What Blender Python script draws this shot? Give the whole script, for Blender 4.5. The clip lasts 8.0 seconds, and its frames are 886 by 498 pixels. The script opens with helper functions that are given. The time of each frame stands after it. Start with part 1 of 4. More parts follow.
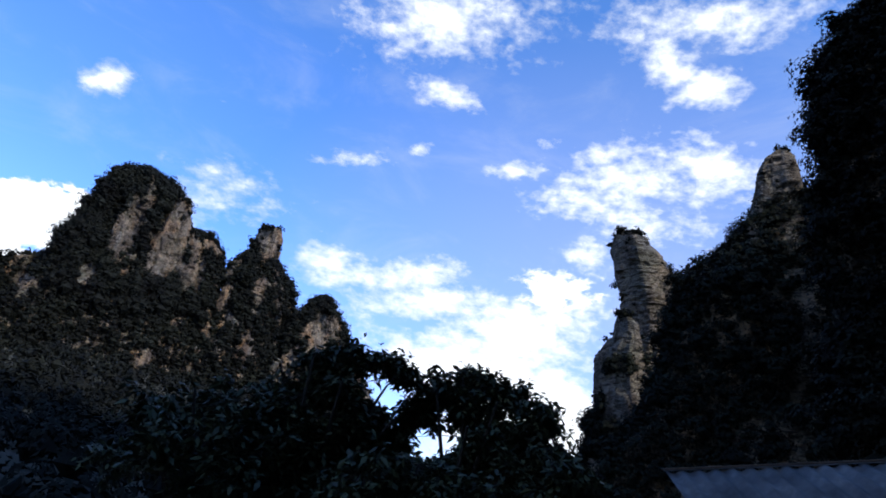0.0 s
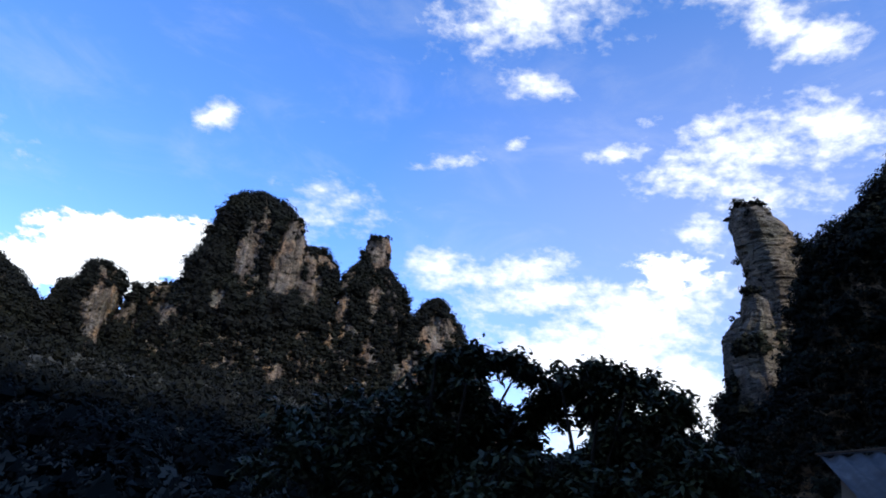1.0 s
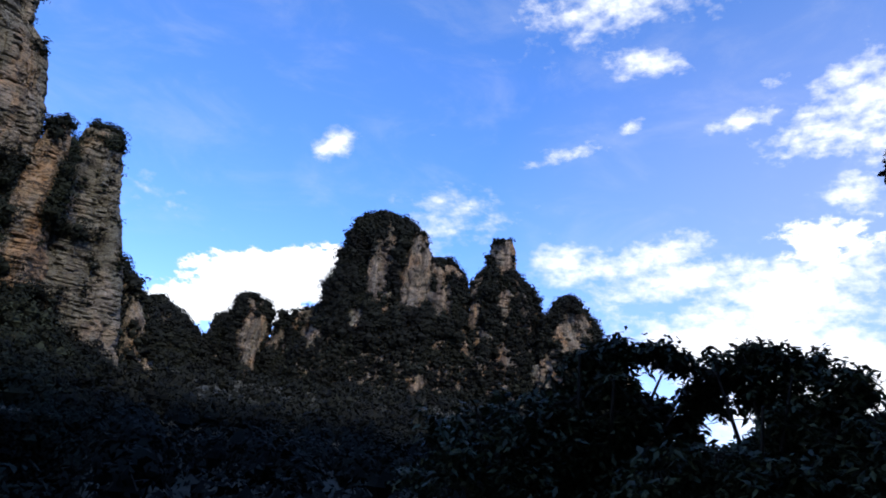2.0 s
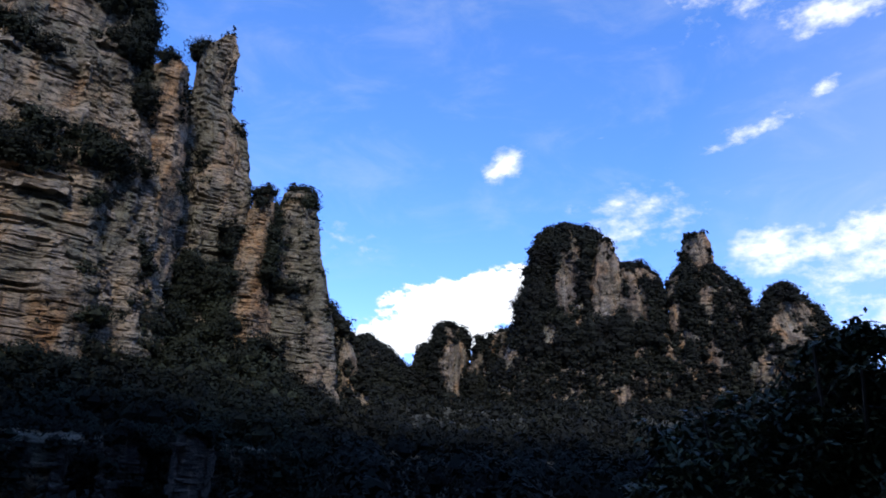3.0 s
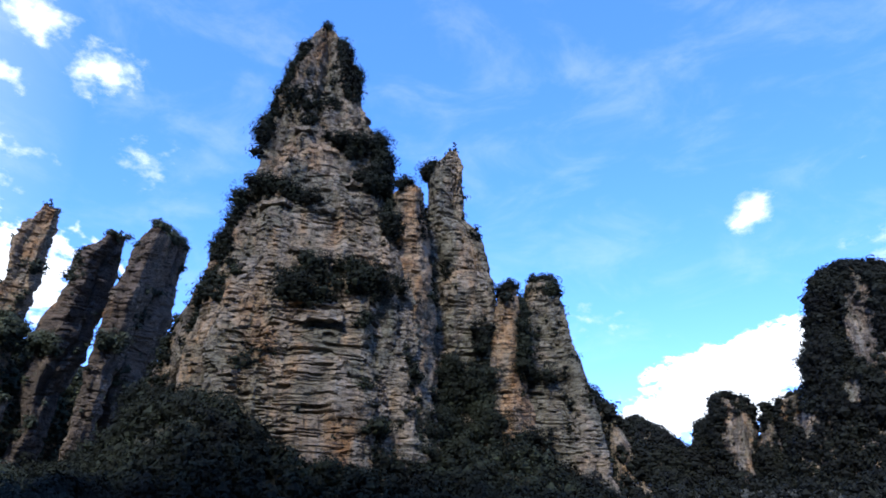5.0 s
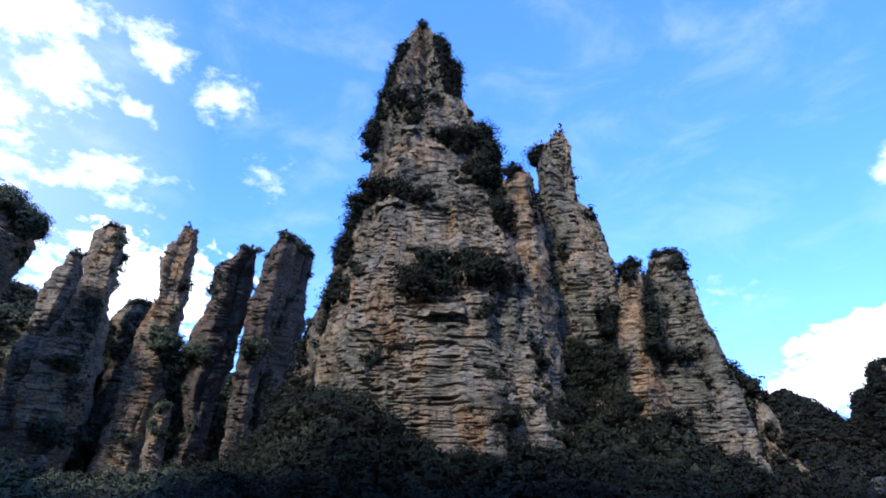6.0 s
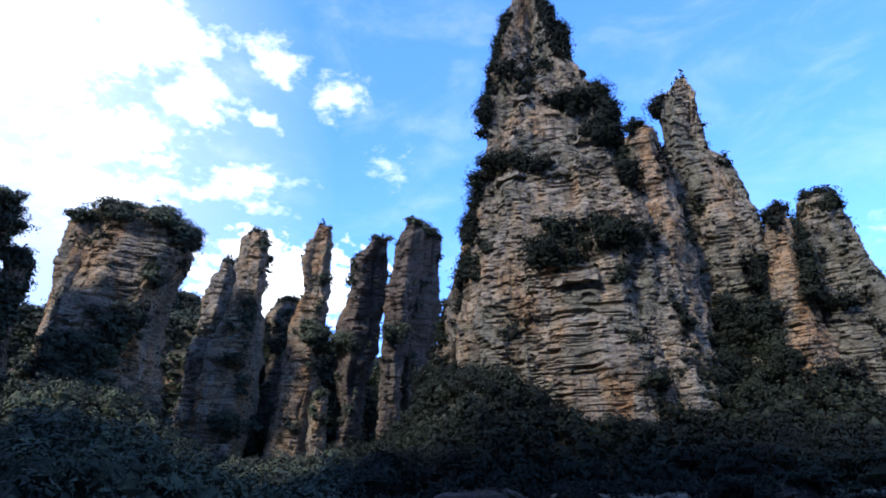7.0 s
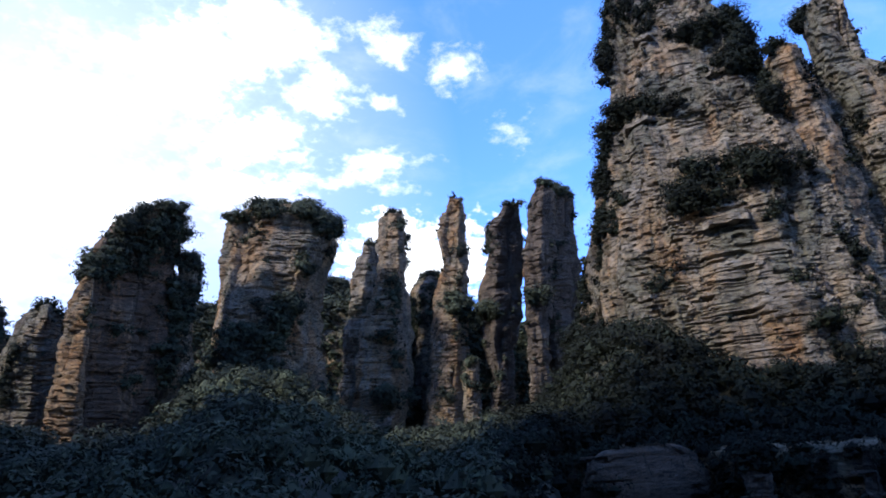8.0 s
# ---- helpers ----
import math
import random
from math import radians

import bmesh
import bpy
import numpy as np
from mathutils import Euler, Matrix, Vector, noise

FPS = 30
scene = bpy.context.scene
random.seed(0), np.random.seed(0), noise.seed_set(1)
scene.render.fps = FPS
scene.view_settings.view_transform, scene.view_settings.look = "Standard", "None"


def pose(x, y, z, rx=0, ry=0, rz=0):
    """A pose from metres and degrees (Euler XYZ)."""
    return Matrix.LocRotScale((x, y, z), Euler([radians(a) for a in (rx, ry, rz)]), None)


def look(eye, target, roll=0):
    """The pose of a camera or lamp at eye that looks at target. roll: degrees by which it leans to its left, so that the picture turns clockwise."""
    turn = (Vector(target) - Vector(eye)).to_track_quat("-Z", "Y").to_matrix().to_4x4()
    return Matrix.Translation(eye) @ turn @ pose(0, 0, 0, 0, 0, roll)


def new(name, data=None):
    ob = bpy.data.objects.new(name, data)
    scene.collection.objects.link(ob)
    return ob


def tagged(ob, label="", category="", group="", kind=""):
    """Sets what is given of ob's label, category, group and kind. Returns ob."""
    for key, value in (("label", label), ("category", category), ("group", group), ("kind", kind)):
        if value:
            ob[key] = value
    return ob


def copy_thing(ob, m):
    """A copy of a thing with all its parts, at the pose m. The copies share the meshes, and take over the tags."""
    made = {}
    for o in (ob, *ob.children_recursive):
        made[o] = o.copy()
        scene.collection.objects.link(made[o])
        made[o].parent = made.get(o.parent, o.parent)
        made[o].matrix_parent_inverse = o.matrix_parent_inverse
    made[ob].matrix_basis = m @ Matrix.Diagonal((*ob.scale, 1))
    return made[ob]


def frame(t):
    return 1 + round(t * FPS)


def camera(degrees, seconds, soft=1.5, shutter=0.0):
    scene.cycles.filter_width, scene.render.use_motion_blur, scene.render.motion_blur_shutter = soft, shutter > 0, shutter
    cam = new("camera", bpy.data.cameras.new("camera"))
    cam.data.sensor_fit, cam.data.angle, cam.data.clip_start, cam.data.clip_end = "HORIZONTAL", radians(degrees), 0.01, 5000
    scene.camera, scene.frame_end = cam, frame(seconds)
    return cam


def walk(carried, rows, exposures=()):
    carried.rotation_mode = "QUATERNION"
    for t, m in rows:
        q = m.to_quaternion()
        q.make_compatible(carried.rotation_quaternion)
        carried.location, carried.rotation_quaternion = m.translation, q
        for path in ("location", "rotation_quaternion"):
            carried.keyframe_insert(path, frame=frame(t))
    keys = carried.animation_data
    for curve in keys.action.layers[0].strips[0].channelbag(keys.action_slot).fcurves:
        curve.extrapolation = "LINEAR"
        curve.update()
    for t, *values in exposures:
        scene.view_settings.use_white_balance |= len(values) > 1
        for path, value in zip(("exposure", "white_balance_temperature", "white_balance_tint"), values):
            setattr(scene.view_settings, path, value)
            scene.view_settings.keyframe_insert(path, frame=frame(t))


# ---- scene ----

# ---- camera: one stand in the valley, turning left at arm's length ----
cam = camera(68.0, 8.0, soft=1.8)
EYE, ARM = 1.6, 0.4
TURNS = [(0.0, 112.88, -10.55, -4.42), (0.5, 111.94, -10.1, 0.15), (1.0, 110.9, -8.69, 6.42), (2.5, 108.85, -4.41, 26.94),
         (3.0, 109.63, -3.1, 36.85), (3.5, 111.53, -2.16, 45.96), (4.0, 113.47, -1.37, 52.35), (5.5, 116.01, -1.35, 64.78),
         (6.0, 114.92, -0.84, 71.39), (6.5, 113.84, -0.61, 77.5), (7.0, 112.7, 0.63, 84.05), (7.5, 111.21, 1.67, 90.76),
         (8.0, 110.1, 2.68, 97.35)]
walk(cam, [(t, pose(-ARM * math.sin(radians(rz)), ARM * math.cos(radians(rz)), EYE, rx, ry, rz)) for t, rx, ry, rz in TURNS],
     [(0.0, 0.82, 6400, 10), (1.0, 0.8, 6400, 11), (2.5, 0.82, 6400, 13), (3.5, 1.0, 6250, 13), (4.0, 1.17, 6150, 12), (6.0, 1.48, 6050, 11), (7.0, 1.58, 6100, 11), (8.0, 1.47, 6300, 12)])

# ---- light: blue sky with clouds, soft sun behind the viewer ----
SUN_BEARING, SUN_HEIGHT = -137.0, 37.0      # degrees to the left of +y, above the horizon


def aim(bearing, height, distance=1.0):
    b, h = radians(bearing), radians(height)
    return Vector((-math.sin(b) * math.cos(h), math.cos(b) * math.cos(h), math.sin(h))) * distance


# bearing, height, half width, half height (degrees), slant, density
BANK_CLOUDS = [(32.5, 27.0, 2.4, 1.3, -38, 1.6), (41.9, 12.0, 4.1, 1.9, -26, 5), (36.4, 15.6, 6.7, 1.5, -11, 5), (32.6, 16.8, 3.8, 1.5, -11, 5), (37.0, 14.7, 6.7, 2.2, -15, 5), (37.0, 13.1, 7.8, 2.6, -19, 4)]
HIGH_CLOUDS = [(3.8, 41.1, 8.4, 2.4, -15, 0.8), (10.2, 39.3, 4.1, 1.1, 5, 0.6), (2.7, 35.7, 2.7, 0.8, 3, 0.6), (-23.9, 42.9, 7.9, 1.6, 1, 0.85), (-19.5, 39.7, 4.0, 1.5, 49, 0.9),
               (-22.9, 37.7, 3.4, 1.2, -4, 0.95), (10.1, 28.3, 3.2, 0.5, -16, 0.5), (4.5, 30.3, 1.1, 0.4, -20, 0.45), (21.0, 21.8, 3.5, 1.7, -5, 0.35), (17.1, 21.6, 2.4, 0.9, -26, 0.3)]
FIELD_CLOUDS = [(-6.0, 30.2, 4.3, 0.7, -3, 0.8), (-17.6, 30.2, 10.1, 2.6, -7, 0.9), (-13.7, 32.3, 3.6, 1.0, -8, 0.9), (-18.1, 26.6, 6.2, 2.0, -3, 0.85), (-23.6, 31.4, 4.7, 2.0, 24, 0.95),
                (9.5, 18.9, 3.3, 1.2, 7, 0.7), (2.2, 19.8, 6.3, 1.4, -20, 0.8), (0.6, 17.5, 8.2, 1.4, -13, 0.85), (-10.8, 20.4, 3.2, 1.4, -13, 1.8), (-8.8, 16.4, 7.9, 2.7, -13, 1.2),
                (-4.9, 12.8, 11.7, 3.0, -2, 1.2), (-10.8, 9.6, 8.8, 4.0, 1, 1.6), (-13.7, 24.2, 2.6, 1.4, -30, 0.7)]
PILLAR_CLOUDS = [(107.6, 33.0, 4.6, 3.4, 4, 1.25), (104.1, 26.5, 5.0, 1.0, -9, 0.95), (101.9, 32.7, 2.0, 0.7, 18, 0.85), (100.9, 37.1, 2.4, 1.2, 29, 0.85), (94.5, 35.4, 2.6, 1.6, 5, 1.0),
                 (88.4, 29.8, 2.7, 1.1, -3, 0.45), (98.7, 19.3, 8.7, 3.1, 0, 2.6), (101.2, 22.5, 2.1, 1.1, -8, 3), (101.4, 37.6, 2.8, 1.4, 19, 0.8), (102.2, 27.7, 4.0, 1.1, -2, 1.0), (101.4, 25.5, 3.6, 0.7, 3, 0.7)]
GREAT_CLOUDS = [(121.8, 33.3, 11.7, 6.4, -19, 1.5), (114.8, 29.2, 8.1, 3.8, -10, 1.3), (126.1, 22.1, 12.5, 4.8, -18, 1.2), (109.4, 33.2, 4.0, 2.1, 9, 1.2), (131.3, 15.8, 9.3, 4.2, -14, 1.1), (46.4, 19.5, 2.8, 0.9, 15, 0.3),
                (128.0, 45.0, 12.0, 9.0, 0, 0.9), (113.5, 37.5, 7.0, 5.0, 0, 1.35), (116.0, 24.5, 9.0, 3.6, 0, 1.2)]
CLOUDS = BANK_CLOUDS + [(b, h, 1.15 * w, 1.7 * t, k, d + 0.3) for b, h, w, t, k, d in HIGH_CLOUDS + FIELD_CLOUDS] + [(b, h, w, 1.3 * t, k, d) for b, h, w, t, k, d in PILLAR_CLOUDS] + GREAT_CLOUDS


def build_sky():
    w = bpy.data.worlds.new("sky")
    scene.world = w
    w.use_nodes = True
    nt = w.node_tree
    nt.nodes.clear()
    N, L = nt.nodes.new, nt.links.new

    def m(op, a, b=None, c=None, clamp=False):
        n = N("ShaderNodeMath")
        n.operation, n.use_clamp = op, clamp
        for i, v in enumerate((a, b, c)):
            if v is None:
                continue
            if isinstance(v, (int, float)):
                n.inputs[i].default_value = v
            else:
                L(v, n.inputs[i])
        return n.outputs[0]

    tc = N("ShaderNodeTexCoord")
    sep = N("ShaderNodeSeparateXYZ")
    L(tc.outputs["Generated"], sep.inputs[0])
    x, y, z = sep.outputs
    az = m("MULTIPLY", m("ARCTAN2", m("MULTIPLY", x, -1.0), y), 180 / math.pi)
    el = m("MULTIPLY", m("ARCSINE", z), 180 / math.pi)

    def tex(scale, detail, rough, stretch=1.0, distort=0.0):
        mp = N("ShaderNodeMapping")
        mp.inputs["Scale"].default_value = (1, 1, stretch)
        L(tc.outputs["Generated"], mp.inputs[0])
        n = N("ShaderNodeTexNoise")
        n.inputs["Scale"].default_value, n.inputs["Detail"].default_value = scale, detail
        n.inputs["Roughness"].default_value, n.inputs["Distortion"].default_value = rough, distort
        L(mp.outputs[0], n.inputs["Vector"])
        return n.outputs["Fac"]

    big, fine, thin = tex(9.0, 7, 0.6, 1.5, 0.2), tex(38.0, 6, 0.6, 1.8, 0.1), tex(6.0, 8, 0.62, 2.2, 0.5)
    ragged = m("ADD", m("MULTIPLY", m("SUBTRACT", big, 0.5), 2.4), m("MULTIPLY", m("SUBTRACT", fine, 0.5), 2.6))
    total = None
    for b, h, wd, ht, slant, dens in CLOUDS:
        c, s, k = math.cos(radians(slant)), math.sin(radians(slant)), math.cos(radians(h))
        u = m("MULTIPLY_ADD", az, k * c / wd, m("MULTIPLY_ADD", el, s / wd, -(b * k * c + h * s) / wd))
        v = m("MULTIPLY_ADD", az, -k * s / ht, m("MULTIPLY_ADD", el, c / ht, (b * k * s - h * c) / ht))
        d = m("SQRT", m("MULTIPLY_ADD", u, u, m("MULTIPLY", v, v)))
        if dens > 2:      # heaped edges
            d = m("MULTIPLY_ADD", m("SUBTRACT", fine, 0.5), -1.5, d)
        g = m("MULTIPLY_ADD", d, -dens, (1.3 if dens < 1.05 else 1.1) * dens)
        total = g if total is None else m("MAXIMUM", total, g)
    field = m("ADD", m("MAXIMUM", total, -0.6), m("MULTIPLY", ragged, 0.78))
    cover = N("ShaderNodeMapRange")
    cover.interpolation_type = "SMOOTHSTEP"
    L(field, cover.inputs[0])
    for i, v in enumerate((-0.1, 1.45, 0.0, 1.0)):
        cover.inputs[i + 1].default_value = v
    sky = N("ShaderNodeTexSky")
    sky.sky_type, sky.sun_disc = "NISHITA", False
    sky.sun_elevation, sky.sun_rotation = radians(SUN_HEIGHT), radians(-SUN_BEARING)
    sky.air_density, sky.dust_density, sky.ozone_density = 1.0, 0.3, 2.0
    mix = N("ShaderNodeMix")
    mix.data_type = "RGBA"
    veil = N("ShaderNodeMapRange")
    veil.interpolation_type = "SMOOTHSTEP"
    L(thin, veil.inputs[0])
    for i, v in enumerate((0.45, 0.8, 0.03, 0.2)):
        veil.inputs[i + 1].default_value = v
    # thin high haze, widest over the dark slope and about the great cloud
    def wash(b, h, wd, ht, amount):
        ha, he = m("DIVIDE", m("SUBTRACT", az, b), wd), m("DIVIDE", m("SUBTRACT", el, h), ht)
        return m("MULTIPLY", m("SUBTRACT", 1.0, m("SQRT", m("MULTIPLY_ADD", ha, ha, m("MULTIPLY", he, he))), None, True), amount)

    film_ = m("ADD", wash(-20.0, 18.0, 40.0, 26.0, 0.35), wash(132.0, 26.0, 38.0, 32.0, 0.75))
    L(m("MAXIMUM", cover.outputs[0], m("ADD", veil.outputs[0], film_)), mix.inputs[0])
    hsv = N("ShaderNodeHueSaturation")
    hsv.inputs["Hue"].default_value = 0.505
    hsv.inputs["Saturation"].default_value, hsv.inputs["Value"].default_value = 1.3, 1.42
    L(sky.outputs[0], hsv.inputs["Color"])
    low = N("ShaderNodeMapRange")
    L(el, low.inputs[0])
    for i, v in enumerate((14.0, 62.0, 1.0, 0.0)):
        low.inputs[i + 1].default_value = v
    haze = N("ShaderNodeMix")
    haze.data_type, haze.blend_type = "RGBA", "MULTIPLY"
    L(low.outputs[0], haze.inputs[0])
    L(hsv.outputs[0], haze.inputs["A"])
    haze.inputs["B"].default_value = (0.73, 0.73, 1.06, 1)
    L(haze.outputs["Result"], mix.inputs["A"])
    thick = N("ShaderNodeMapRange")
    L(field, thick.inputs[0])
    for i, v in enumerate((0.3, 1.3, 4.0, 6.2)):
        thick.inputs[i + 1].default_value = v
    white = N("ShaderNodeMix")
    white.data_type, white.blend_type = "RGBA", "MULTIPLY"
    white.inputs[0].default_value = 1.0
    white.inputs["A"].default_value = (0.95, 1.0, 1.07, 1)
    L(thick.outputs[0], white.inputs["B"])
    L(white.outputs["Result"], mix.inputs["B"])
    bg = N("ShaderNodeBackground")
    bg.inputs["Strength"].default_value = 0.13
    L(mix.outputs["Result"], bg.inputs["Color"])
    out = N("ShaderNodeOutputWorld")
    L(bg.outputs[0], out.inputs["Surface"])


build_sky()
sun = new("sun", bpy.data.lights.new("sun", "SUN"))
sun.data.energy, sun.data.angle, sun.data.color = 2.4, radians(6), (1.0, 0.91, 0.78)
sun.matrix_world = look(aim(SUN_BEARING, SUN_HEIGHT, 100), (0, 0, 0))


# ---- materials ----
def material(name):
    mat = bpy.data.materials.new(name)
    mat.use_nodes = True
    nt = mat.node_tree
    return mat, nt, nt.nodes["Principled BSDF"], nt.nodes.new, nt.links.new


def ramp(N, L, src, stops):
    r = N("ShaderNodeValToRGB")
    e = r.color_ramp.elements
    while len(e) < len(stops):
        e.new(0.5)
    for el_, (p, c) in zip(e, stops):
        el_.position, el_.color = p, (*c, 1)
    L(src, r.inputs[0])
    return r.outputs["Color"]


def noise_fac(N, L, scale, detail=6, rough=0.6, stretch=(1, 1, 1), distort=0.0):
    tc, mp, n = N("ShaderNodeTexCoord"), N("ShaderNodeMapping"), N("ShaderNodeTexNoise")
    mp.inputs["Scale"].default_value = stretch
    L(tc.outputs["Object"], mp.inputs[0])
    L(mp.outputs[0], n.inputs["Vector"])
    n.inputs["Scale"].default_value, n.inputs["Detail"].default_value = scale, detail
    n.inputs["Roughness"].default_value, n.inputs["Distortion"].default_value = rough, distort
    return n.outputs["Fac"]


def blend(N, L, fac, a, b, mode="MIX"):
    n = N("ShaderNodeMix")
    n.data_type, n.blend_type = "RGBA", mode
    for v, sock in ((fac, n.inputs[0]), (a, n.inputs["A"]), (b, n.inputs["B"])):
        if isinstance(v, (int, float)):
            sock.default_value = v
        elif isinstance(v, tuple):
            sock.default_value = (*v, 1)
        else:
            L(v, sock)
    return n.outputs["Result"]


def rock_material(name):
    """Bedded sandstone. The object's colour says how ochre (red), how grey and mossy (green) and how dark by staining
    and painted-in shade (blue) the face is.
    """
    mat, nt, p, N, L = material(name)
    info, split = N("ShaderNodeObjectInfo"), N("ShaderNodeSeparateColor")
    L(info.outputs["Color"], split.inputs[0])

    def shifted(fac, weight, amount):
        n = N("ShaderNodeMath")
        n.operation = "MULTIPLY_ADD"
        L(weight, n.inputs[0])
        n.inputs[1].default_value = amount
        o = N("ShaderNodeMath")
        o.operation = "ADD"
        L(fac, n.inputs[2])
        L(n.outputs[0], o.inputs[0])
        o.inputs[1].default_value = -0.5 * amount
        return o.outputs[0]

    ochre, grey, stain_shade_share = split.outputs
    broad = shifted(noise_fac(N, L, 0.07, 8, 0.68, (1, 1, 0.4), 0.6), ochre, 0.34)
    c = ramp(N, L, broad, [(0.34, (0.165, 0.168, 0.155)), (0.43, (0.245, 0.228, 0.195)), (0.50, (0.30, 0.258, 0.198)), (0.57, (0.335, 0.245, 0.155)), (0.66, (0.325, 0.195, 0.10))])
    strata = noise_fac(N, L, 0.62, 8, 0.74, (0.42, 0.42, 1.7), 1.0)
    layer = ramp(N, L, strata, [(0.32, (0.42, 0.41, 0.40)), (0.42, (0.82, 0.81, 0.80)), (0.53, (1.0, 0.99, 0.97)), (0.68, (1.22, 1.2, 1.15))])
    c = blend(N, L, 0.85, c, layer, "MULTIPLY")
    moss = shifted(noise_fac(N, L, 0.075, 8, 0.66, (1, 1, 0.7), 0.5), grey, 0.3)
    c = blend(N, L, ramp(N, L, moss, [(0.47, (0, 0, 0)), (0.58, (0.75, 0.75, 0.75))]), c, blend(N, L, 0.8, (0.135, 0.145, 0.115), layer, "MULTIPLY"))
    stain_shade = shifted(noise_fac(N, L, 0.22, 7, 0.62, (1, 1, 0.13), 0.4), stain_shade_share, 0.3)
    c = blend(N, L, ramp(N, L, stain_shade, [(0.52, (0, 0, 0)), (0.68, (0.85, 0.85, 0.85))]), c, (0.085, 0.07, 0.06))
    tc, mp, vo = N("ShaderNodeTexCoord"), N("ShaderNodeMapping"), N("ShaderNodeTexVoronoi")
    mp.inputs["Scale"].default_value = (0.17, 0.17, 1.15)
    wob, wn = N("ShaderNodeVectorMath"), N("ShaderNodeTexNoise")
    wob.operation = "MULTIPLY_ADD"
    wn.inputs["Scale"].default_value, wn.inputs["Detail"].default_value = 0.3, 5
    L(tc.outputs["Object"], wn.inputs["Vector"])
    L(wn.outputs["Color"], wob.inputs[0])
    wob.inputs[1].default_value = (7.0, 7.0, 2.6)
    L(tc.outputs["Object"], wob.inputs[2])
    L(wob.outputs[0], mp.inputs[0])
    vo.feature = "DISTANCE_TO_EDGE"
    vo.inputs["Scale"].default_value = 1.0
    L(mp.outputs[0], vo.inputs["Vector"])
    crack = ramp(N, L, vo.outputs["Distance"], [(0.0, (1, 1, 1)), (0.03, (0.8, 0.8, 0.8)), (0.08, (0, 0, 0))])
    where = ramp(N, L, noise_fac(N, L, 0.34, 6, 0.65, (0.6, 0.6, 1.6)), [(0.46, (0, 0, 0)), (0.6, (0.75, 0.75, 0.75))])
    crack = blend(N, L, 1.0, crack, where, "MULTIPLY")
    # near-black joint colour, with the shadow inside cracks, dashes and slits painted in
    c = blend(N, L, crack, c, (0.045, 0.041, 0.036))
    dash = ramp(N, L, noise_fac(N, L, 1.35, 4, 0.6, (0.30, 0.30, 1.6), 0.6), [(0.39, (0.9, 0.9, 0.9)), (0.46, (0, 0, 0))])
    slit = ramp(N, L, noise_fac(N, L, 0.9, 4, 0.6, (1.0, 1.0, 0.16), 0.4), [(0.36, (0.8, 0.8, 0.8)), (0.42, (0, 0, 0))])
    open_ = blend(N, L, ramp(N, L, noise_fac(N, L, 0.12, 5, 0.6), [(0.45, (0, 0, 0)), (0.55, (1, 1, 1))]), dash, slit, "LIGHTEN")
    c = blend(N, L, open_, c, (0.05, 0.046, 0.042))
    crack = blend(N, L, 1.0, crack, open_, "LIGHTEN")
    grit = noise_fac(N, L, 2.6, 7, 0.78, (1, 1, 1.5))
    c = blend(N, L, 0.42, c, ramp(N, L, grit, [(0.32, (0.4, 0.4, 0.4)), (0.5, (1, 1, 1)), (0.7, (1.5, 1.47, 1.42))]), "MULTIPLY")
    c = blend(N, L, 1.0, c, (0.83, 0.80, 0.78), "MULTIPLY")
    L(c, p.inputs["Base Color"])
    p.inputs["Roughness"].default_value = 0.94
    p.inputs["Specular IOR Level"].default_value = 0.15
    bump, cut, rub = N("ShaderNodeBump"), N("ShaderNodeBump"), N("ShaderNodeBump")
    cut.invert = True
    for node, height, reach_ in ((bump, strata, 0.6), (cut, crack, 0.45), (rub, grit, 0.16)):
        node.inputs["Strength"].default_value, node.inputs["Distance"].default_value = 1.0, reach_
        L(height, node.inputs["Height"])
    L(bump.outputs[0], cut.inputs["Normal"])
    L(cut.outputs[0], rub.inputs["Normal"])
    L(rub.outputs[0], p.inputs["Normal"])
    return mat


def leaf_material(name, dark, light, rough=0.75, gloss=0.08):
    mat, nt, p, N, L = material(name)
    geo = N("ShaderNodeNewGeometry")
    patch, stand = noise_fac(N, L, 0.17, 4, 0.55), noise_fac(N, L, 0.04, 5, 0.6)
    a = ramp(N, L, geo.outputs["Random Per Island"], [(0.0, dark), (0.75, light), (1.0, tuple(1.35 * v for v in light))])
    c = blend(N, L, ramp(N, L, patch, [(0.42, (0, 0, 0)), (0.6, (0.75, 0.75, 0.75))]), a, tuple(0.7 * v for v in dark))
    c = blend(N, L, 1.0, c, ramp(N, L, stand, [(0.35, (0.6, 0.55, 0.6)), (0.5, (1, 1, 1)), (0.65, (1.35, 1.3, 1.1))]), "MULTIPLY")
    L(c, p.inputs["Base Color"])
    p.inputs["Roughness"].default_value = rough
    p.inputs["Specular IOR Level"].default_value = gloss
    return mat


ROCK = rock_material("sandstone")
# one foliage in three tones: far shade and pillar-side brightness put into the colour
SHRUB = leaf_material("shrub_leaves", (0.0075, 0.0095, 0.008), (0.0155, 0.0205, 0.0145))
SHADED_LEAVES = leaf_material("shaded_leaves", (0.0075, 0.0088, 0.0075), (0.0105, 0.0127, 0.0098))
LIT_LEAVES = leaf_material("lit_leaves", (0.026, 0.033, 0.026), (0.056, 0.068, 0.047))
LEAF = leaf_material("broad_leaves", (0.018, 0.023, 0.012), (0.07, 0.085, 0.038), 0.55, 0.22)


def soil_material():
    mat, nt, p, N, L = material("forest_floor")
    n = noise_fac(N, L, 0.3, 8, 0.65)
    L(ramp(N, L, n, [(0.3, (0.012, 0.016, 0.009)), (0.6, (0.03, 0.03, 0.02)), (0.8, (0.05, 0.042, 0.03))]), p.inputs["Base Color"])
    p.inputs["Roughness"].default_value = 1.0
    return mat


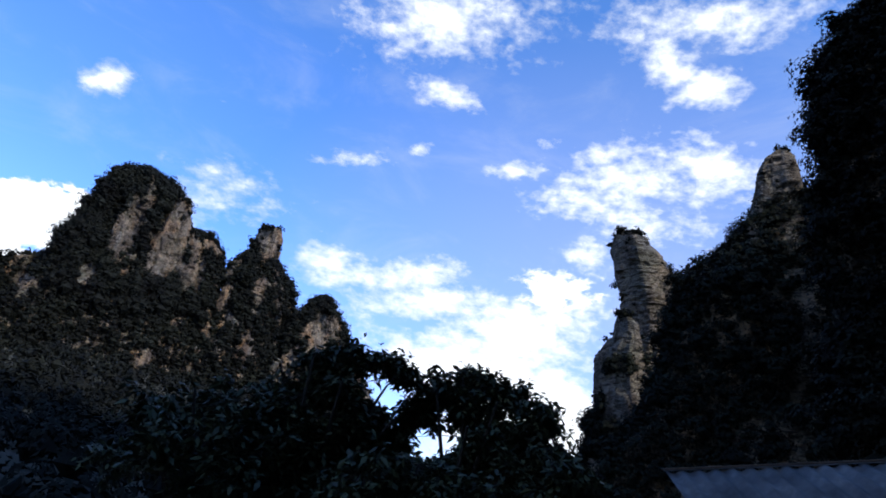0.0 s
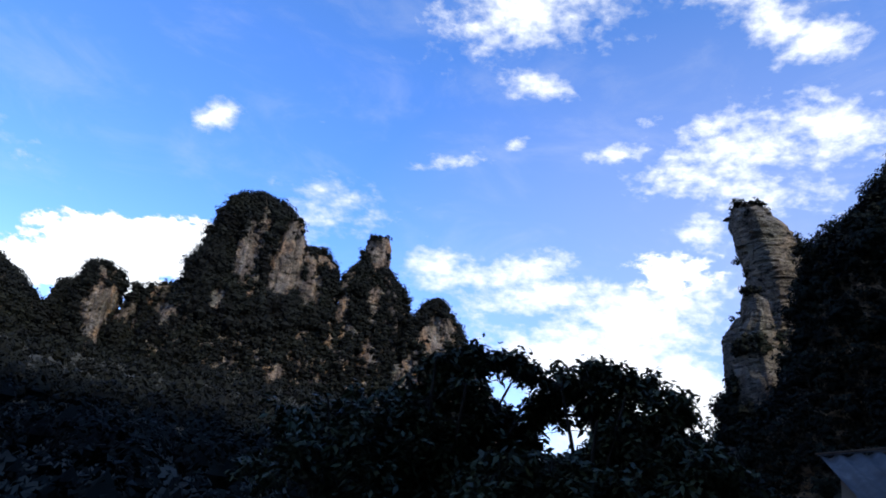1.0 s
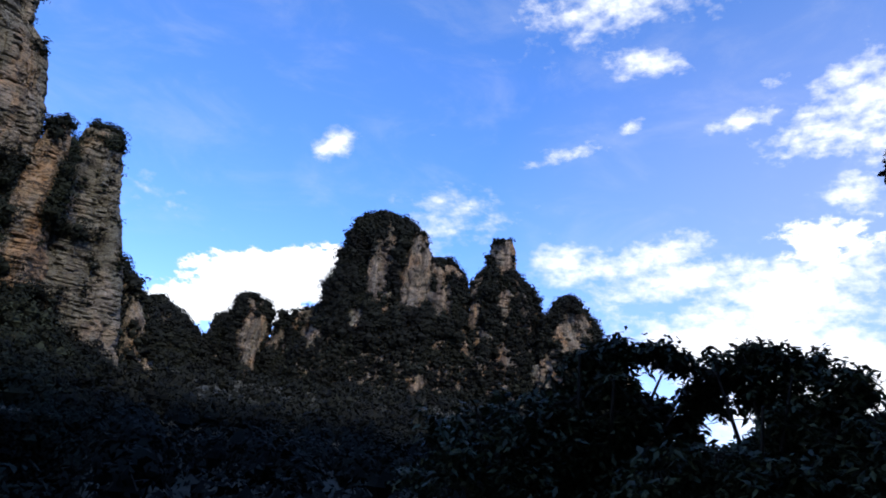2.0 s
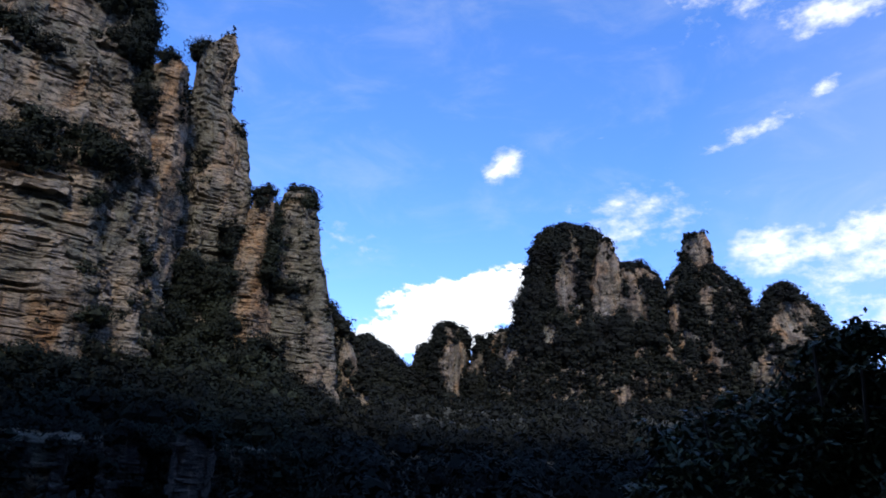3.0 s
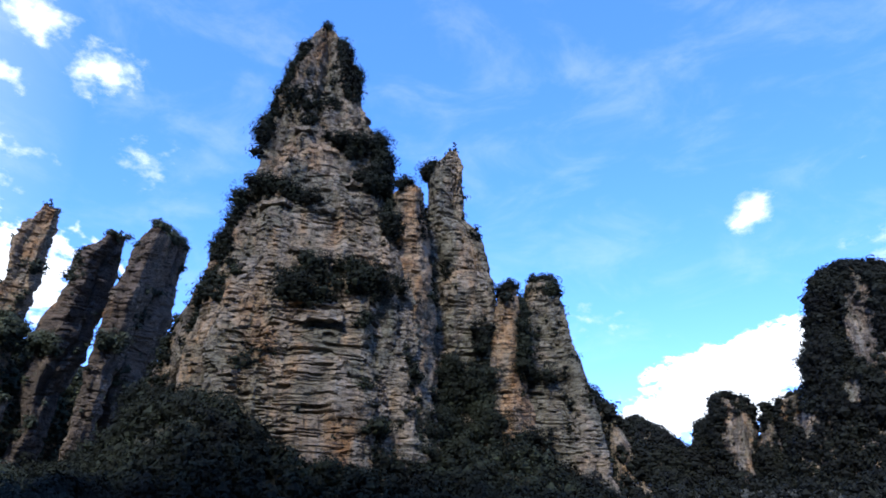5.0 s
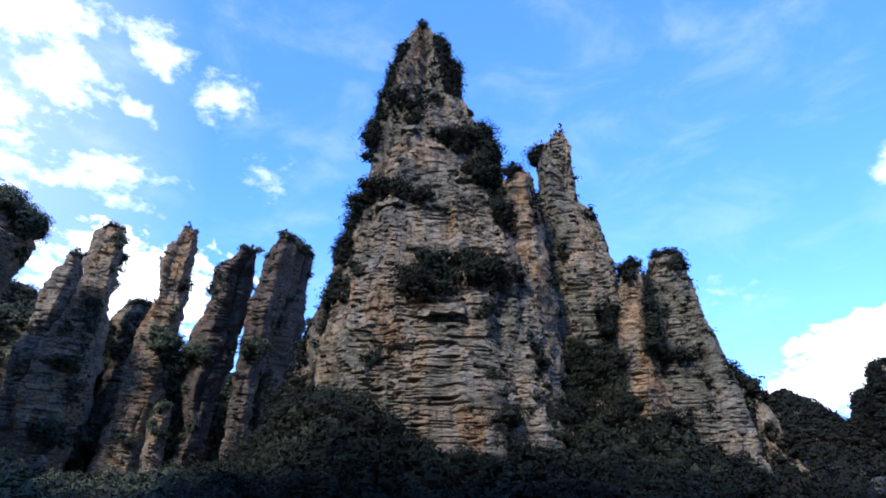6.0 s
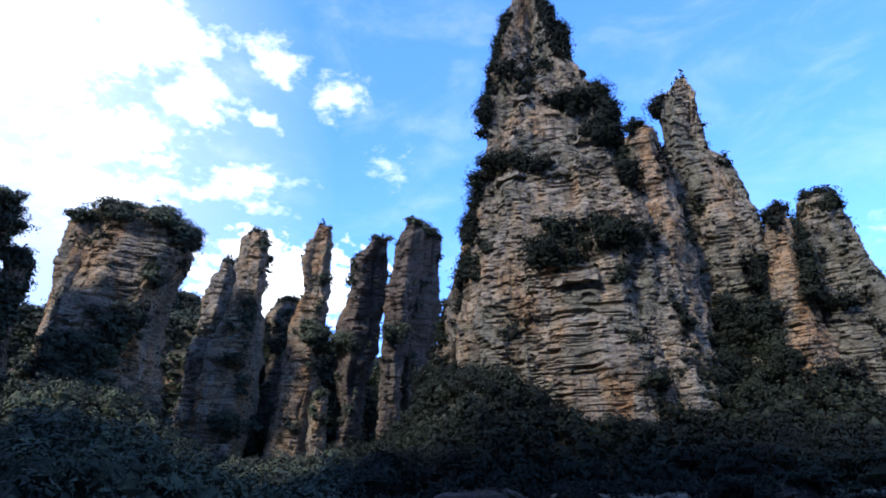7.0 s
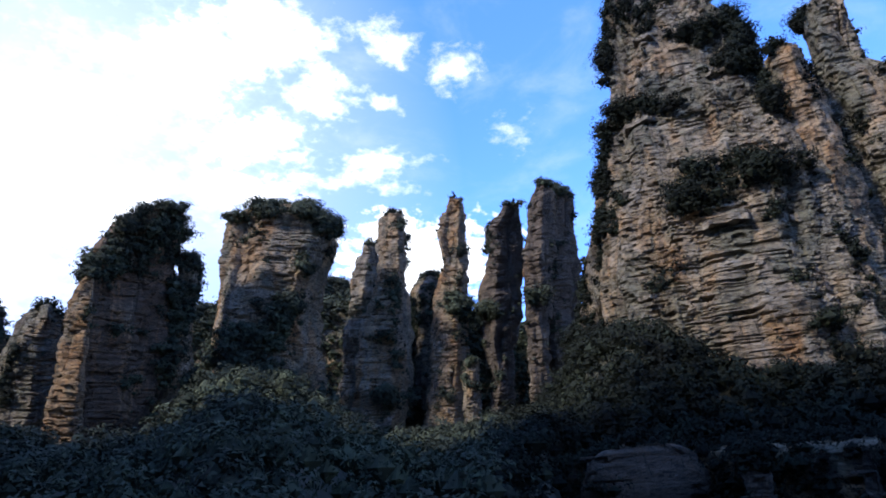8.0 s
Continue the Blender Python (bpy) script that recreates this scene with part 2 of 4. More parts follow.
def bark_material():
    mat, nt, p, N, L = material("bark")
    n = noise_fac(N, L, 9, 8, 0.65, (1, 1, 0.2))
    L(ramp(N, L, n, [(0.3, (0.014, 0.012, 0.01)), (0.7, (0.045, 0.038, 0.03))]), p.inputs["Base Color"])
    p.inputs["Roughness"].default_value = 0.95
    return mat


def metal_material():
    mat, nt, p, N, L = material("weathered_sheet_metal")
    n = noise_fac(N, L, 1.7, 8, 0.65)
    L(ramp(N, L, n, [(0.35, (0.05, 0.053, 0.06)), (0.55, (0.1, 0.105, 0.115)), (0.68, (0.17, 0.17, 0.175)), (0.8, (0.07, 0.05, 0.04))]), p.inputs["Base Color"])
    p.inputs["Roughness"].default_value, p.inputs["Specular IOR Level"].default_value = 0.8, 0.2
    return mat


def plain_material(name, a, b, scale):
    mat, nt, p, N, L = material(name)
    n = noise_fac(N, L, scale, 8, 0.65)
    L(ramp(N, L, n, [(0.3, a), (0.7, b)]), p.inputs["Base Color"])
    p.inputs["Roughness"].default_value = 0.9
    return mat


SOIL, BARK, METAL = soil_material(), bark_material(), metal_material()
PLASTER = plain_material("grey_render", (0.22, 0.21, 0.2), (0.35, 0.34, 0.32), 1.5)
WOOD = plain_material("dark_timber", (0.05, 0.035, 0.025), (0.12, 0.085, 0.06), 5.0)


# ---- mesh helpers ----
def mesh_of(name, verts, faces, mat, smooth=False):
    """A mesh from arrays of corners and of faces, all with the same number of sides."""
    me = bpy.data.meshes.new(name)
    verts, faces = np.asarray(verts, np.float32), np.asarray(faces, np.int32)
    me.vertices.add(len(verts))
    me.vertices.foreach_set("co", verts.ravel())
    me.loops.add(faces.size)
    me.loops.foreach_set("vertex_index", faces.ravel())
    me.polygons.add(len(faces))
    me.polygons.foreach_set("loop_start", np.arange(0, faces.size, faces.shape[1], dtype=np.int32))
    me.polygons.foreach_set("use_smooth", np.full(len(faces), smooth))
    me.update(calc_edges=True)
    me.materials.append(mat)
    return me


def part(name, me, parent=None, label=""):
    ob = new(name, me)
    if parent is not None:
        ob.parent = parent
    return tagged(ob, label)


class Grain:
    """Smooth random values over the plane, from a table."""

    def __init__(self, seed):
        self.t = np.random.RandomState(seed).rand(256, 256)

    def at(self, u, v):
        iu, iv = np.floor(u).astype(int), np.floor(v).astype(int)
        fu, fv = u - iu, v - iv
        fu, fv = fu * fu * (3 - 2 * fu), fv * fv * (3 - 2 * fv)
        g = lambda a, b: self.t[a % 256, b % 256]
        return ((g(iu, iv) * (1 - fu) + g(iu + 1, iv) * fu) * (1 - fv) + (g(iu, iv + 1) * (1 - fu) + g(iu + 1, iv + 1) * fu) * fv) * 2 - 1

    def cell(self, u, v):
        return self.t[np.floor(u).astype(int) % 256, np.floor(v).astype(int) % 256] * 2 - 1


def axes(bearing):
    b = radians(bearing)
    return np.array([math.cos(b), math.sin(b)]), np.array([-math.sin(b), math.cos(b)])   # to the right, away


SHRUBS = {}     # owner -> list of (places, radii)
TOPS = []       # (place, size) of small trees on crowns
SLABS = []


LEDGES = []


def slab_meshes():
    """A few rough, bedded rock slabs and wide overhanging ledges with broken edges."""
    for k in range(8):
        rs = np.random.RandomState(300 + k)
        big = k >= 5
        size = Vector((9.0, 4.6, 1.5)) if big else Vector((3.4, 1.6, 0.45))
        bm = bmesh.new()
        bmesh.ops.create_cube(bm, size=1.0)
        bmesh.ops.subdivide_edges(bm, edges=bm.edges[:], cuts=5 if big else 1, use_grid_fill=True)
        amp = Vector((0.35, 0.7, 0.32)) if big else Vector((0.4, 0.25, 0.12))
        for v in bm.verts:
            v.co = Vector(a * b for a, b in zip(v.co, size))
            taper = 1.0 - 0.35 * max(0.0, v.co.y / size.y + 0.5)
            v.co.x *= taper
            v.co.z *= 1.0 - 0.3 * max(0.0, v.co.y / size.y + 0.5)
            n = noise.noise_vector(v.co * (0.55 if big else 1.3) + Vector((k * 7.0, 0, 0)))
            v.co += Vector(a * b for a, b in zip(n, amp)) * 1.6
        me = bpy.data.meshes.new("overhang_ledge" if big else "rock_slab")
        bm.to_mesh(me)
        bm.free()
        me.materials.append(ROCK)
        (LEDGES if big else SLABS).append(me)


slab_meshes()


def column(name, dist, rows, depth=0.8, step=0.6, seed=1, rough=1.0, parent=None, label="", square=3.0,
           cover=0.0, cap=4.0, patches=(), owner="far", shrub=(1.0, 3.0), lean=0.0, ribs=1.0, slabs=0, trees=0, ledges=(), reach=(-40.0, 136.0), thick=1.0, wedge=None, bare=(), tone=(0.5, 0.5, 0.5)):
    """A weathered sandstone column, lofted through rows of (height angle, left bearing, right bearing) as seen from the
    stand, with beds, blocks, ribs and open joints. wedge: an arris (place across, -1 to 1) from which two faces fall
    back to the left and right. cover: how much of it is overgrown; cap: metres of scrub on top; bare: places kept free
    of it;
    tone: ochre, grey and dark (staining and painted-in shade) shares of the rock."""
    rs, g = np.random.RandomState(seed), Grain(seed)
    mid = sum(0.5 * (a + b) for _, a, b in rows) / len(rows)
    right, away = axes(mid)
    prof = []
    for e, a, b in rows:
        la, lb = dist * math.tan(radians(mid - a)), dist * math.tan(radians(mid - b))
        prof.append((EYE + math.hypot(dist, 0.5 * (la + lb)) * math.tan(radians(e)), la, lb))
    prof = np.array(prof)
    z0, z1 = prof[0, 0], prof[-1, 0]
    z = np.linspace(z0, z1, max(8, int((z1 - z0) / (0.8 * step))))
    la, lb = np.interp(z, prof[:, 0], prof[:, 1]), np.interp(z, prof[:, 0], prof[:, 2])
    # close the top with a low, uneven crown
    topw = 0.5 * (lb[-1] - la[-1])
    rise = min(1.2, topw * 0.35)
    c, w = 0.5 * (la + lb), 0.5 * (lb - la)
    z = np.concatenate([z, z1 + rise * np.array([0.35, 0.7, 0.9, 1.0])])
    c = np.concatenate([c, np.full(4, c[-1])])
    w = np.concatenate([w, topw * np.array([0.85, 0.6, 0.3, 0.02])])
    wd = depth * np.minimum(w, w.max() * 0.9)
    girth = 2 * math.pi * w.max() * 0.5 * (1 + depth)
    nt = max(24, min(620, int(girth / step * 0.72)))
    u = np.arange(nt) / nt
    th = math.pi / 2 + 2 * math.pi * u + 0.55 * np.sin(2 * math.pi * u)     # seam at the back, closest spacing in front
    cx = np.sign(np.cos(th)) * np.abs(np.cos(th)) ** (2 / square)
    sy = np.sign(np.sin(th)) * np.abs(np.sin(th)) ** (2 / square)
    nx, ny = np.cos(th), np.sin(th)
    Z, S = np.meshgrid(z, (th - math.pi / 2) * girth / (2 * math.pi), indexing="ij")
    # beds of uneven thickness, that come forward and fall back, broken into blocks
    sc = max(1.0, step / 0.55)
    cuts = np.cumsum(rs.choice([0.5, 0.65, 0.85, 1.1, 1.5, 2.0, 3.0], 900)) * (0.6 + 0.4 * rough) * sc
    wave = Z - z0 + 1.5 * g.at(S * 0.03 + 7, Z * 0.01) + 0.35 * g.at(S * 0.13, Z * 0.03)
    bed = np.clip(np.searchsorted(cuts, wave), 0, 899)
    below = np.concatenate([[0], cuts])[bed]
    gap = np.minimum(wave - below, cuts[bed] - wave)
    bw = 3.0 + 4.5 * g.cell(bed * 1.0, bed * 0.0 + 3) ** 2
    blk = S / bw + 9.1 * bed + 0.25 * g.at(S / 2.0, Z / 1.5)
    side = np.abs(blk - np.floor(blk) - 0.5)
    worn = np.clip(0.45 + 0.9 * g.at(S / 13.0 + 33, Z / 9.0 + 12), 0.12, 1.0)      # smooth faces and broken ones
    d = 0.26 * g.cell(bed * 1.0, bed * 0.0) * (0.3 + 0.7 * np.abs(g.at(S / 16.0, Z / 12.0))) + 0.24 * g.cell(blk, bed * 1.0) * worn
    d -= np.where((gap < 0.2 * sc) & (g.at(S / 3.6, bed * 5.3) > 0.2), 0.6, 0.0) * (0.3 + 0.7 * worn)
    d -= np.where(g.at(S / 3.0 + 40, wave / (0.55 * sc) + 9) > 0.5, 0.9, 0.0) * worn + np.where(g.at(S / 4.6 + 90, wave / (0.8 * sc) + 4) > 0.64, 1.3, 0.0)
    d -= np.where((side > 0.455) & (g.at(S / 3.0 + 17, bed * 2.3) > 0.2), 0.5, 0.0)
    d += 0.4 * g.at(S / 5.0, bed * 3.7) * worn + 0.55 * g.cell(S / 6.3 + 0.8 * g.at(Z / 6.0, S / 9.0), wave / 11.0 + 3.0 * g.cell(S / 6.3, S * 0 + 1))
    d += 0.2 * worn * g.cell(S / 2.3 + 0.5 * g.at(Z / 2.0, S / 3.0), wave / (1.5 * sc) + 5.0 * g.cell(S / 2.3, S * 0 + 8)) + 0.12 * g.at(S / 1.1, Z / 0.9) + 0.35 * g.at(S / 3.7, wave / 2.4 + 50)
    rib = 2.2 * g.at(S / 14.0 + 3, Z / 60.0) + 1.5 * g.at(S / 6.0, Z / 26.0 + 5) + 0.45 * g.at(S / 2.6 + 70, Z / 17.0)
    for k in range(int(girth / 22) + 2):
        s0 = rs.rand() * girth
        open_ = np.clip(g.at(Z / 16.0 + 13 * k, Z * 0 + k) * 2.0 + 0.3, 0, 1)
        rib -= open_ * (1.0 + 2.2 * rs.rand()) * np.exp(-((S - s0 - 3.0 * g.at(Z / 22.0 + k, Z * 0)) / (0.5 + 0.8 * rs.rand())) ** 2)
    body = 1.8 * g.at(S / 15.0, Z / 15.0 + 11) + 1.2 * g.at(S / 6.0 + 31, Z / 5.0)
    size = np.clip(w / 7.0, 0.0, 1.0)[:, None]
    d = rough * (d * np.clip(w / 3.0, 0, 1)[:, None] + (ribs * rib + body) * size)
    d = d * (0.55 + 0.45 * np.abs(ny)[None, :])
    X = c[:, None] + w[:, None] * cx[None, :] + d * nx[None, :]
    Y = wd[:, None] * sy[None, :] + d * ny[None, :] + lean * (Z - z0)
    if wedge:
        arris = c[:, None] + wedge[0] * w[:, None] + 0.12 * w[:, None] * g.at(Z / 9.0, Z * 0 + 5)
        fall = wedge[1] * np.maximum(0, arris - X) + wedge[2] * np.maximum(0, X - arris)
        Y = Y * 0.8 + fall
        X, Z = X * (1 + fall / dist), EYE + (Z - EYE) * (1 + fall / dist)
    Zz = Z + 0.15 * g.at(S / 2.0, Z) + np.clip((Z - z1) / 1.0, 0, 1) * 0.8 * g.at(X / 3.0, Y / 3.0)
    foot = np.array([-math.sin(radians(mid)) * dist, math.cos(radians(mid)) * dist, z0])
    P = np.stack([X * right[0] + Y * away[0], X * right[1] + Y * away[1], Zz - z0], -1)
    n = len(z)

    def strip(lo, hi):
        i, j = np.meshgrid(np.arange(hi - lo - 1), np.arange(nt), indexing="ij")
        j2 = (j + 1) % nt
        q = np.stack([i * nt + j, i * nt + j2, (i + 1) * nt + j2, (i + 1) * nt + j], -1).reshape(-1, 4)
        return P[lo:hi].reshape(-1, 3), q

    if parent is None:
        ob = new(name)
        ob.location = foot
        a, b = int(n * 0.42), int(n * 0.86)
        walls = [part(nm, mesh_of(nm, *strip(lo, hi), ROCK), ob) for nm, lo, hi in (("lower_wall", 0, a + 1), ("upper_wall", a, b + 1), ("crown", b, n))]
    else:
        ob = part(name, mesh_of(name, *strip(0, n), ROCK), parent, label)
        ob.location = foot
        walls = [ob]
    for w_ in walls:
        w_.color = (*tone, 1)
    W = P + foot
    # loose-edged slabs that jut from the beds
    for k in range(slabs):
        i, j = rs.randint(int(n * 0.12), int(n * 0.93)), rs.randint(int(nt * 0.22), int(nt * 0.78))
        piece = part("rock_slab", SLABS[k % 5], ob)
        piece.color = (*tone, 1)
        along = math.atan2(nx[j] * right[1] + ny[j] * away[1], nx[j] * right[0] + ny[j] * away[0]) - math.pi / 2
        piece.matrix_basis = Matrix.Translation(Vector(P[i, j])) @ Matrix.Rotation(along + rs.uniform(-0.2, 0.2), 4, "Z") @ Matrix.Diagonal(
            (rs.uniform(0.6, 1.6), rs.uniform(0.7, 1.3), rs.uniform(0.6, 1.5), 1))
    bear = mid - np.degrees(np.arctan2(X, dist + Y))
    hgt = np.degrees(np.arctan2(W[..., 2] - EYE, np.hypot(W[..., 0], W[..., 1])))
    for k, (pb, ph, lw, ld, lh) in enumerate(ledges):
        off = np.where(ny[None, :] < 0.3, np.hypot(bear - pb, hgt - ph), 99.0)
        i, j = np.unravel_index(np.argmin(off), off.shape)
        piece = part("overhang_ledge", LEDGES[k % 3], ob)
        piece.color = (*tone, 1)
        along = math.atan2(nx[j] * right[1] + ny[j] * away[1], nx[j] * right[0] + ny[j] * away[0]) - math.pi / 2
        piece.matrix_basis = Matrix.Translation(Vector(P[i, j])) @ Matrix.Rotation(along, 4, "Z") @ Matrix.Translation((0, -0.15 * ld, 0)) @ Matrix.Diagonal((lw / 9.0, ld / 4.6, lh / 1.5, 1))
    for k in range(trees):
        j = rs.randint(int(nt * 0.12), int(nt * 0.88))
        i = n - rs.randint(2, 6) - (rs.randint(0, 5) if k % 2 else 0)
        TOPS.append((W[i, j] - np.array([0, 0, 0.3]), rs.uniform(0.4, 0.9)))
    # scrub: on the crown, in named places and by patches of noise
    front = (ny < 0.45)[None, :]
    dens = np.zeros_like(Z)
    if cap:
        dens += 0.9 * np.clip((Z - (z[-1] - cap * (0.7 + 0.6 * g.at(S / 6.0, Z * 0 + 2)))) / 1.5, 0, 1)
    if cover:
        dens += np.clip((g.at(S / 11.0 + 60, Z / 14.0) + 0.5 * g.at(S / 4.0, Z / 4.0 + 80) - (1.0 - 2.0 * cover)) * 5.0, 0, 1)
    dens += 0.022 * (g.at(S / 7.0 + 21, Z / 9.0) > 0.0)
    bulge = np.zeros_like(Z)
    for pb, ph, pw, pht, strength in patches:
        q = ((bear - pb) / pw) ** 2 + ((hgt - ph) / pht) ** 2 + 0.6 * g.at(S / 9.0 + 5, Z / 7.0) + 0.6 * g.at(S / 3.2 + 5, Z / 3.2)
        inside = np.clip((1.0 - q) * 0.9, 0, 1)
        dens += strength * inside
        bulge = np.maximum(bulge, inside * (strength >= 1.0))
    for pb, ph, pw, pht in bare:
        q = ((bear - pb) / pw) ** 2 + ((hgt - ph) / pht) ** 2 + 0.5 * g.at(S / 5.0 + 15, Z / 5.0) + 0.4 * g.at(S / 2.0, Z / 2.0)
        dens *= np.clip((q - 0.8) * 3.0, 0.02, 1)
    rad = 0.5 * (shrub[0] + shrub[1])
    prob = np.clip(dens, 0, 1) * front * (bear > reach[0]) * (bear < reach[1]) * step * (girth / nt) / (rad * rad * 0.7) * thick
    pick = rs.rand(*prob.shape) < prob
    out = np.stack([nx * right[0] + ny * away[0], nx * right[1] + ny * away[1]], -1)[None]
    out = np.broadcast_to(out, (*Z.shape, 2))[pick]
    pts = W[pick].copy()
    pts += rs.randn(*pts.shape) * min(1.0, 0.45 * step)
    r = shrub[0] + 1.4 * (shrub[1] - shrub[0]) * rs.rand(len(pts)) ** 2.4
    r *= 0.75 + 0.6 * bulge[pick] + 0.25 * (dens[pick] > 0.6)
    pts[:, :2] += out * (r * (rs.uniform(0.1, 0.5, len(r)) + 0.25 * bulge[pick]))[:, None]
    edge = np.flatnonzero((np.abs(np.broadcast_to(nx, Z.shape)[pick]) > 0.72) & (dens[pick] > 0.5))
    for q in (rs.choice(edge, min(len(edge), trees), replace=False) if len(edge) else ()):
        TOPS.append((pts[q] - np.array([0, 0, 0.8]), rs.uniform(0.45, 0.85)))
    here = ground_height(np.degrees(np.arctan2(-pts[:, 0], pts[:, 1])), np.hypot(pts[:, 0], pts[:, 1]))
    clear = pts[:, 2] > here + 0.5
    SHRUBS.setdefault(owner, []).append((pts[clear], r[clear]))
    return ob


OCT = np.array([(1, 0, 0), (-1, 0, 0), (0, 1, 0), (0, -1, 0), (0, 0, 1), (0, 0, -1)], float)
OCT_FACES = np.array([(0, 2, 4), (2, 1, 4), (1, 3, 4), (3, 0, 4), (2, 0, 5), (1, 2, 5), (3, 1, 5), (0, 3, 5)])


def foliage(name, pts, rad, leaf, per, mat, seed, squash=0.8, core=0.5):
    """Many small leaf sprays round each centre, gathered in clumps with gaps between them, about a dense inner mass of twigs."""
    rs = np.random.RandomState(seed)
    n = len(pts)
    k = np.maximum(6, (per * (rad / rad.mean()) ** 2)).astype(int)
    own = np.repeat(np.arange(n), k)
    sub = rs.randn(n, 7, 3)
    sub /= np.linalg.norm(sub, axis=2)[..., None]
    sub[..., 2] = np.where(rs.rand(n, 7) < 0.7, np.abs(sub[..., 2]), sub[..., 2])
    which = rs.randint(0, 7, len(own))
    d = rs.randn(len(own), 3)
    d /= np.linalg.norm(d, axis=1)[:, None]
    d[:, 2] = np.where(rs.rand(len(own)) < 0.75, np.abs(d[:, 2]), d[:, 2])
    rr = rad[own][:, None]
    off = sub[own, which] * 0.58 + d * 0.44 * (0.75 + 0.4 * rs.rand(len(own), 1))
    cen = pts[own] + off * rr * np.array([1, 1, squash])
    nrm = off * 1.5 + 0.5 * d + 0.25 * rs.randn(len(own), 3)
    nrm /= np.linalg.norm(nrm, axis=1)[:, None]
    t = np.cross(nrm, rs.randn(len(own), 3))
    t /= np.linalg.norm(t, axis=1)[:, None]
    b = np.cross(nrm, t)
    s = leaf * (0.6 + 0.8 * rs.rand(len(own), 1))
    v = np.stack([cen - t * s - b * s * 0.35, cen + t * s * 1.1, cen - t * s * 0.2 + b * s * 0.75], 1).reshape(-1, 3)
    f = np.arange(len(own) * 3).reshape(-1, 3)
    if core:
        c = pts[:, None] + OCT[None] * rad[:, None, None] * core * rs.uniform(0.8, 1.3, (n, 6, 1)) * np.array([1, 1, squash])
        f = np.concatenate([f, len(v) + (np.arange(n)[:, None, None] * 6 + OCT_FACES[None]).reshape(-1, 3)])
        v = np.concatenate([v, c.reshape(-1, 3)])
    return mesh_of(name, v, f, mat)


def shrubs(owner, leaf, per, label, name="cliff_shrubs", seed=5, core=0.5, mat=SHRUB):
    pts = np.concatenate([p for p, _ in SHRUBS[owner]])
    rad = np.concatenate([r for _, r in SHRUBS[owner]])
    if not len(pts):
        return
    tagged(new(name, foliage(name, pts, rad, leaf, per, mat, seed, 0.8, core)), label, "shrubs", kind="stuff")


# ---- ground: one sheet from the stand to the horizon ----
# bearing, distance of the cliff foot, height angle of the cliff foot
# from 165 round to -62: an unseen ridge added to shade the valley
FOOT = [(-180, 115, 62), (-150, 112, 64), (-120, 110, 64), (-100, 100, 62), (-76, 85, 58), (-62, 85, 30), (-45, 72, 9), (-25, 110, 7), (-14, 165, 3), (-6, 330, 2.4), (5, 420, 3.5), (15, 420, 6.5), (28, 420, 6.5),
        (36, 430, 6), (45, 390, 6), (48, 240, 6), (52, 212, 7.5), (58, 205, 8.0), (66, 196, 6.5), (72, 186, 6.5), (76, 184, 9.0), (81, 190, 12.0), (85, 230, 9.0),
        (88, 280, 6.5), (92, 290, 5), (96, 290, 4.2), (101, 290, 3.6), (104, 285, 4.5), (108, 270, 7.5), (113, 262, 9.0), (117, 255, 8.0), (120, 238, 4.5), (126, 238, 2.6), (131, 250, 4.5), (140, 250, 8), (152, 190, 13), (165, 140, 26), (180, 115, 62)]
GROUND = Grain(77)


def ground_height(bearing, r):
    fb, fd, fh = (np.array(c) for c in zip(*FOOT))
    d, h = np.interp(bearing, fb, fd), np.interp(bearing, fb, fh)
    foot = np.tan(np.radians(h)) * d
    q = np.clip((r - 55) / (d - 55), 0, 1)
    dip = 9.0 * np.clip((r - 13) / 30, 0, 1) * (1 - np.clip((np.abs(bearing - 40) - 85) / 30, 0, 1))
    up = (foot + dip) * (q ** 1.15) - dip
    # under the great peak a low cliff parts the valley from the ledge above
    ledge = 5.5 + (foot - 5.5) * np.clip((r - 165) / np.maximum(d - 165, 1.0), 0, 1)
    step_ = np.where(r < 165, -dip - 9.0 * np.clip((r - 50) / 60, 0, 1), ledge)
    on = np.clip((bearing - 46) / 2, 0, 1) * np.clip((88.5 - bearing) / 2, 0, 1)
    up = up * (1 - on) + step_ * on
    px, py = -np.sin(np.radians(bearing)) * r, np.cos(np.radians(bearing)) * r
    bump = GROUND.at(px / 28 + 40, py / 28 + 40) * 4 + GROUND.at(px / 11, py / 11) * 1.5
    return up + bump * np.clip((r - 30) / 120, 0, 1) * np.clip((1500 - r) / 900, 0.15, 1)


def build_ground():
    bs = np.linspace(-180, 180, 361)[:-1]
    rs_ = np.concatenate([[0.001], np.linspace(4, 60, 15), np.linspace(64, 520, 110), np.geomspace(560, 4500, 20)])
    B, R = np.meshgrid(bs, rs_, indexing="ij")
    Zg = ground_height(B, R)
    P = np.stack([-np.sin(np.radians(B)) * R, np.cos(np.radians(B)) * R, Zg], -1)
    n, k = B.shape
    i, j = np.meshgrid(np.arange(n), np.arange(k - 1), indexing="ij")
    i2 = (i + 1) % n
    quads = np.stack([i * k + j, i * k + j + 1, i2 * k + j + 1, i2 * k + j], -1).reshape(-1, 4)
    tagged(new("ground", mesh_of("ground", P.reshape(-1, 3), quads, SOIL, True)), "wooded valley floor rising to the cliffs, with an added unseen ridge behind", "ground", kind="structure")


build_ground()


# ---- the great peak ----
def thing(name, label, category, group=""):
    return tagged(new(name), label, category, group)


peak = thing("sandstone_peak", "tall tapering sandstone peak with ledges and dark scrub", "rock peak")
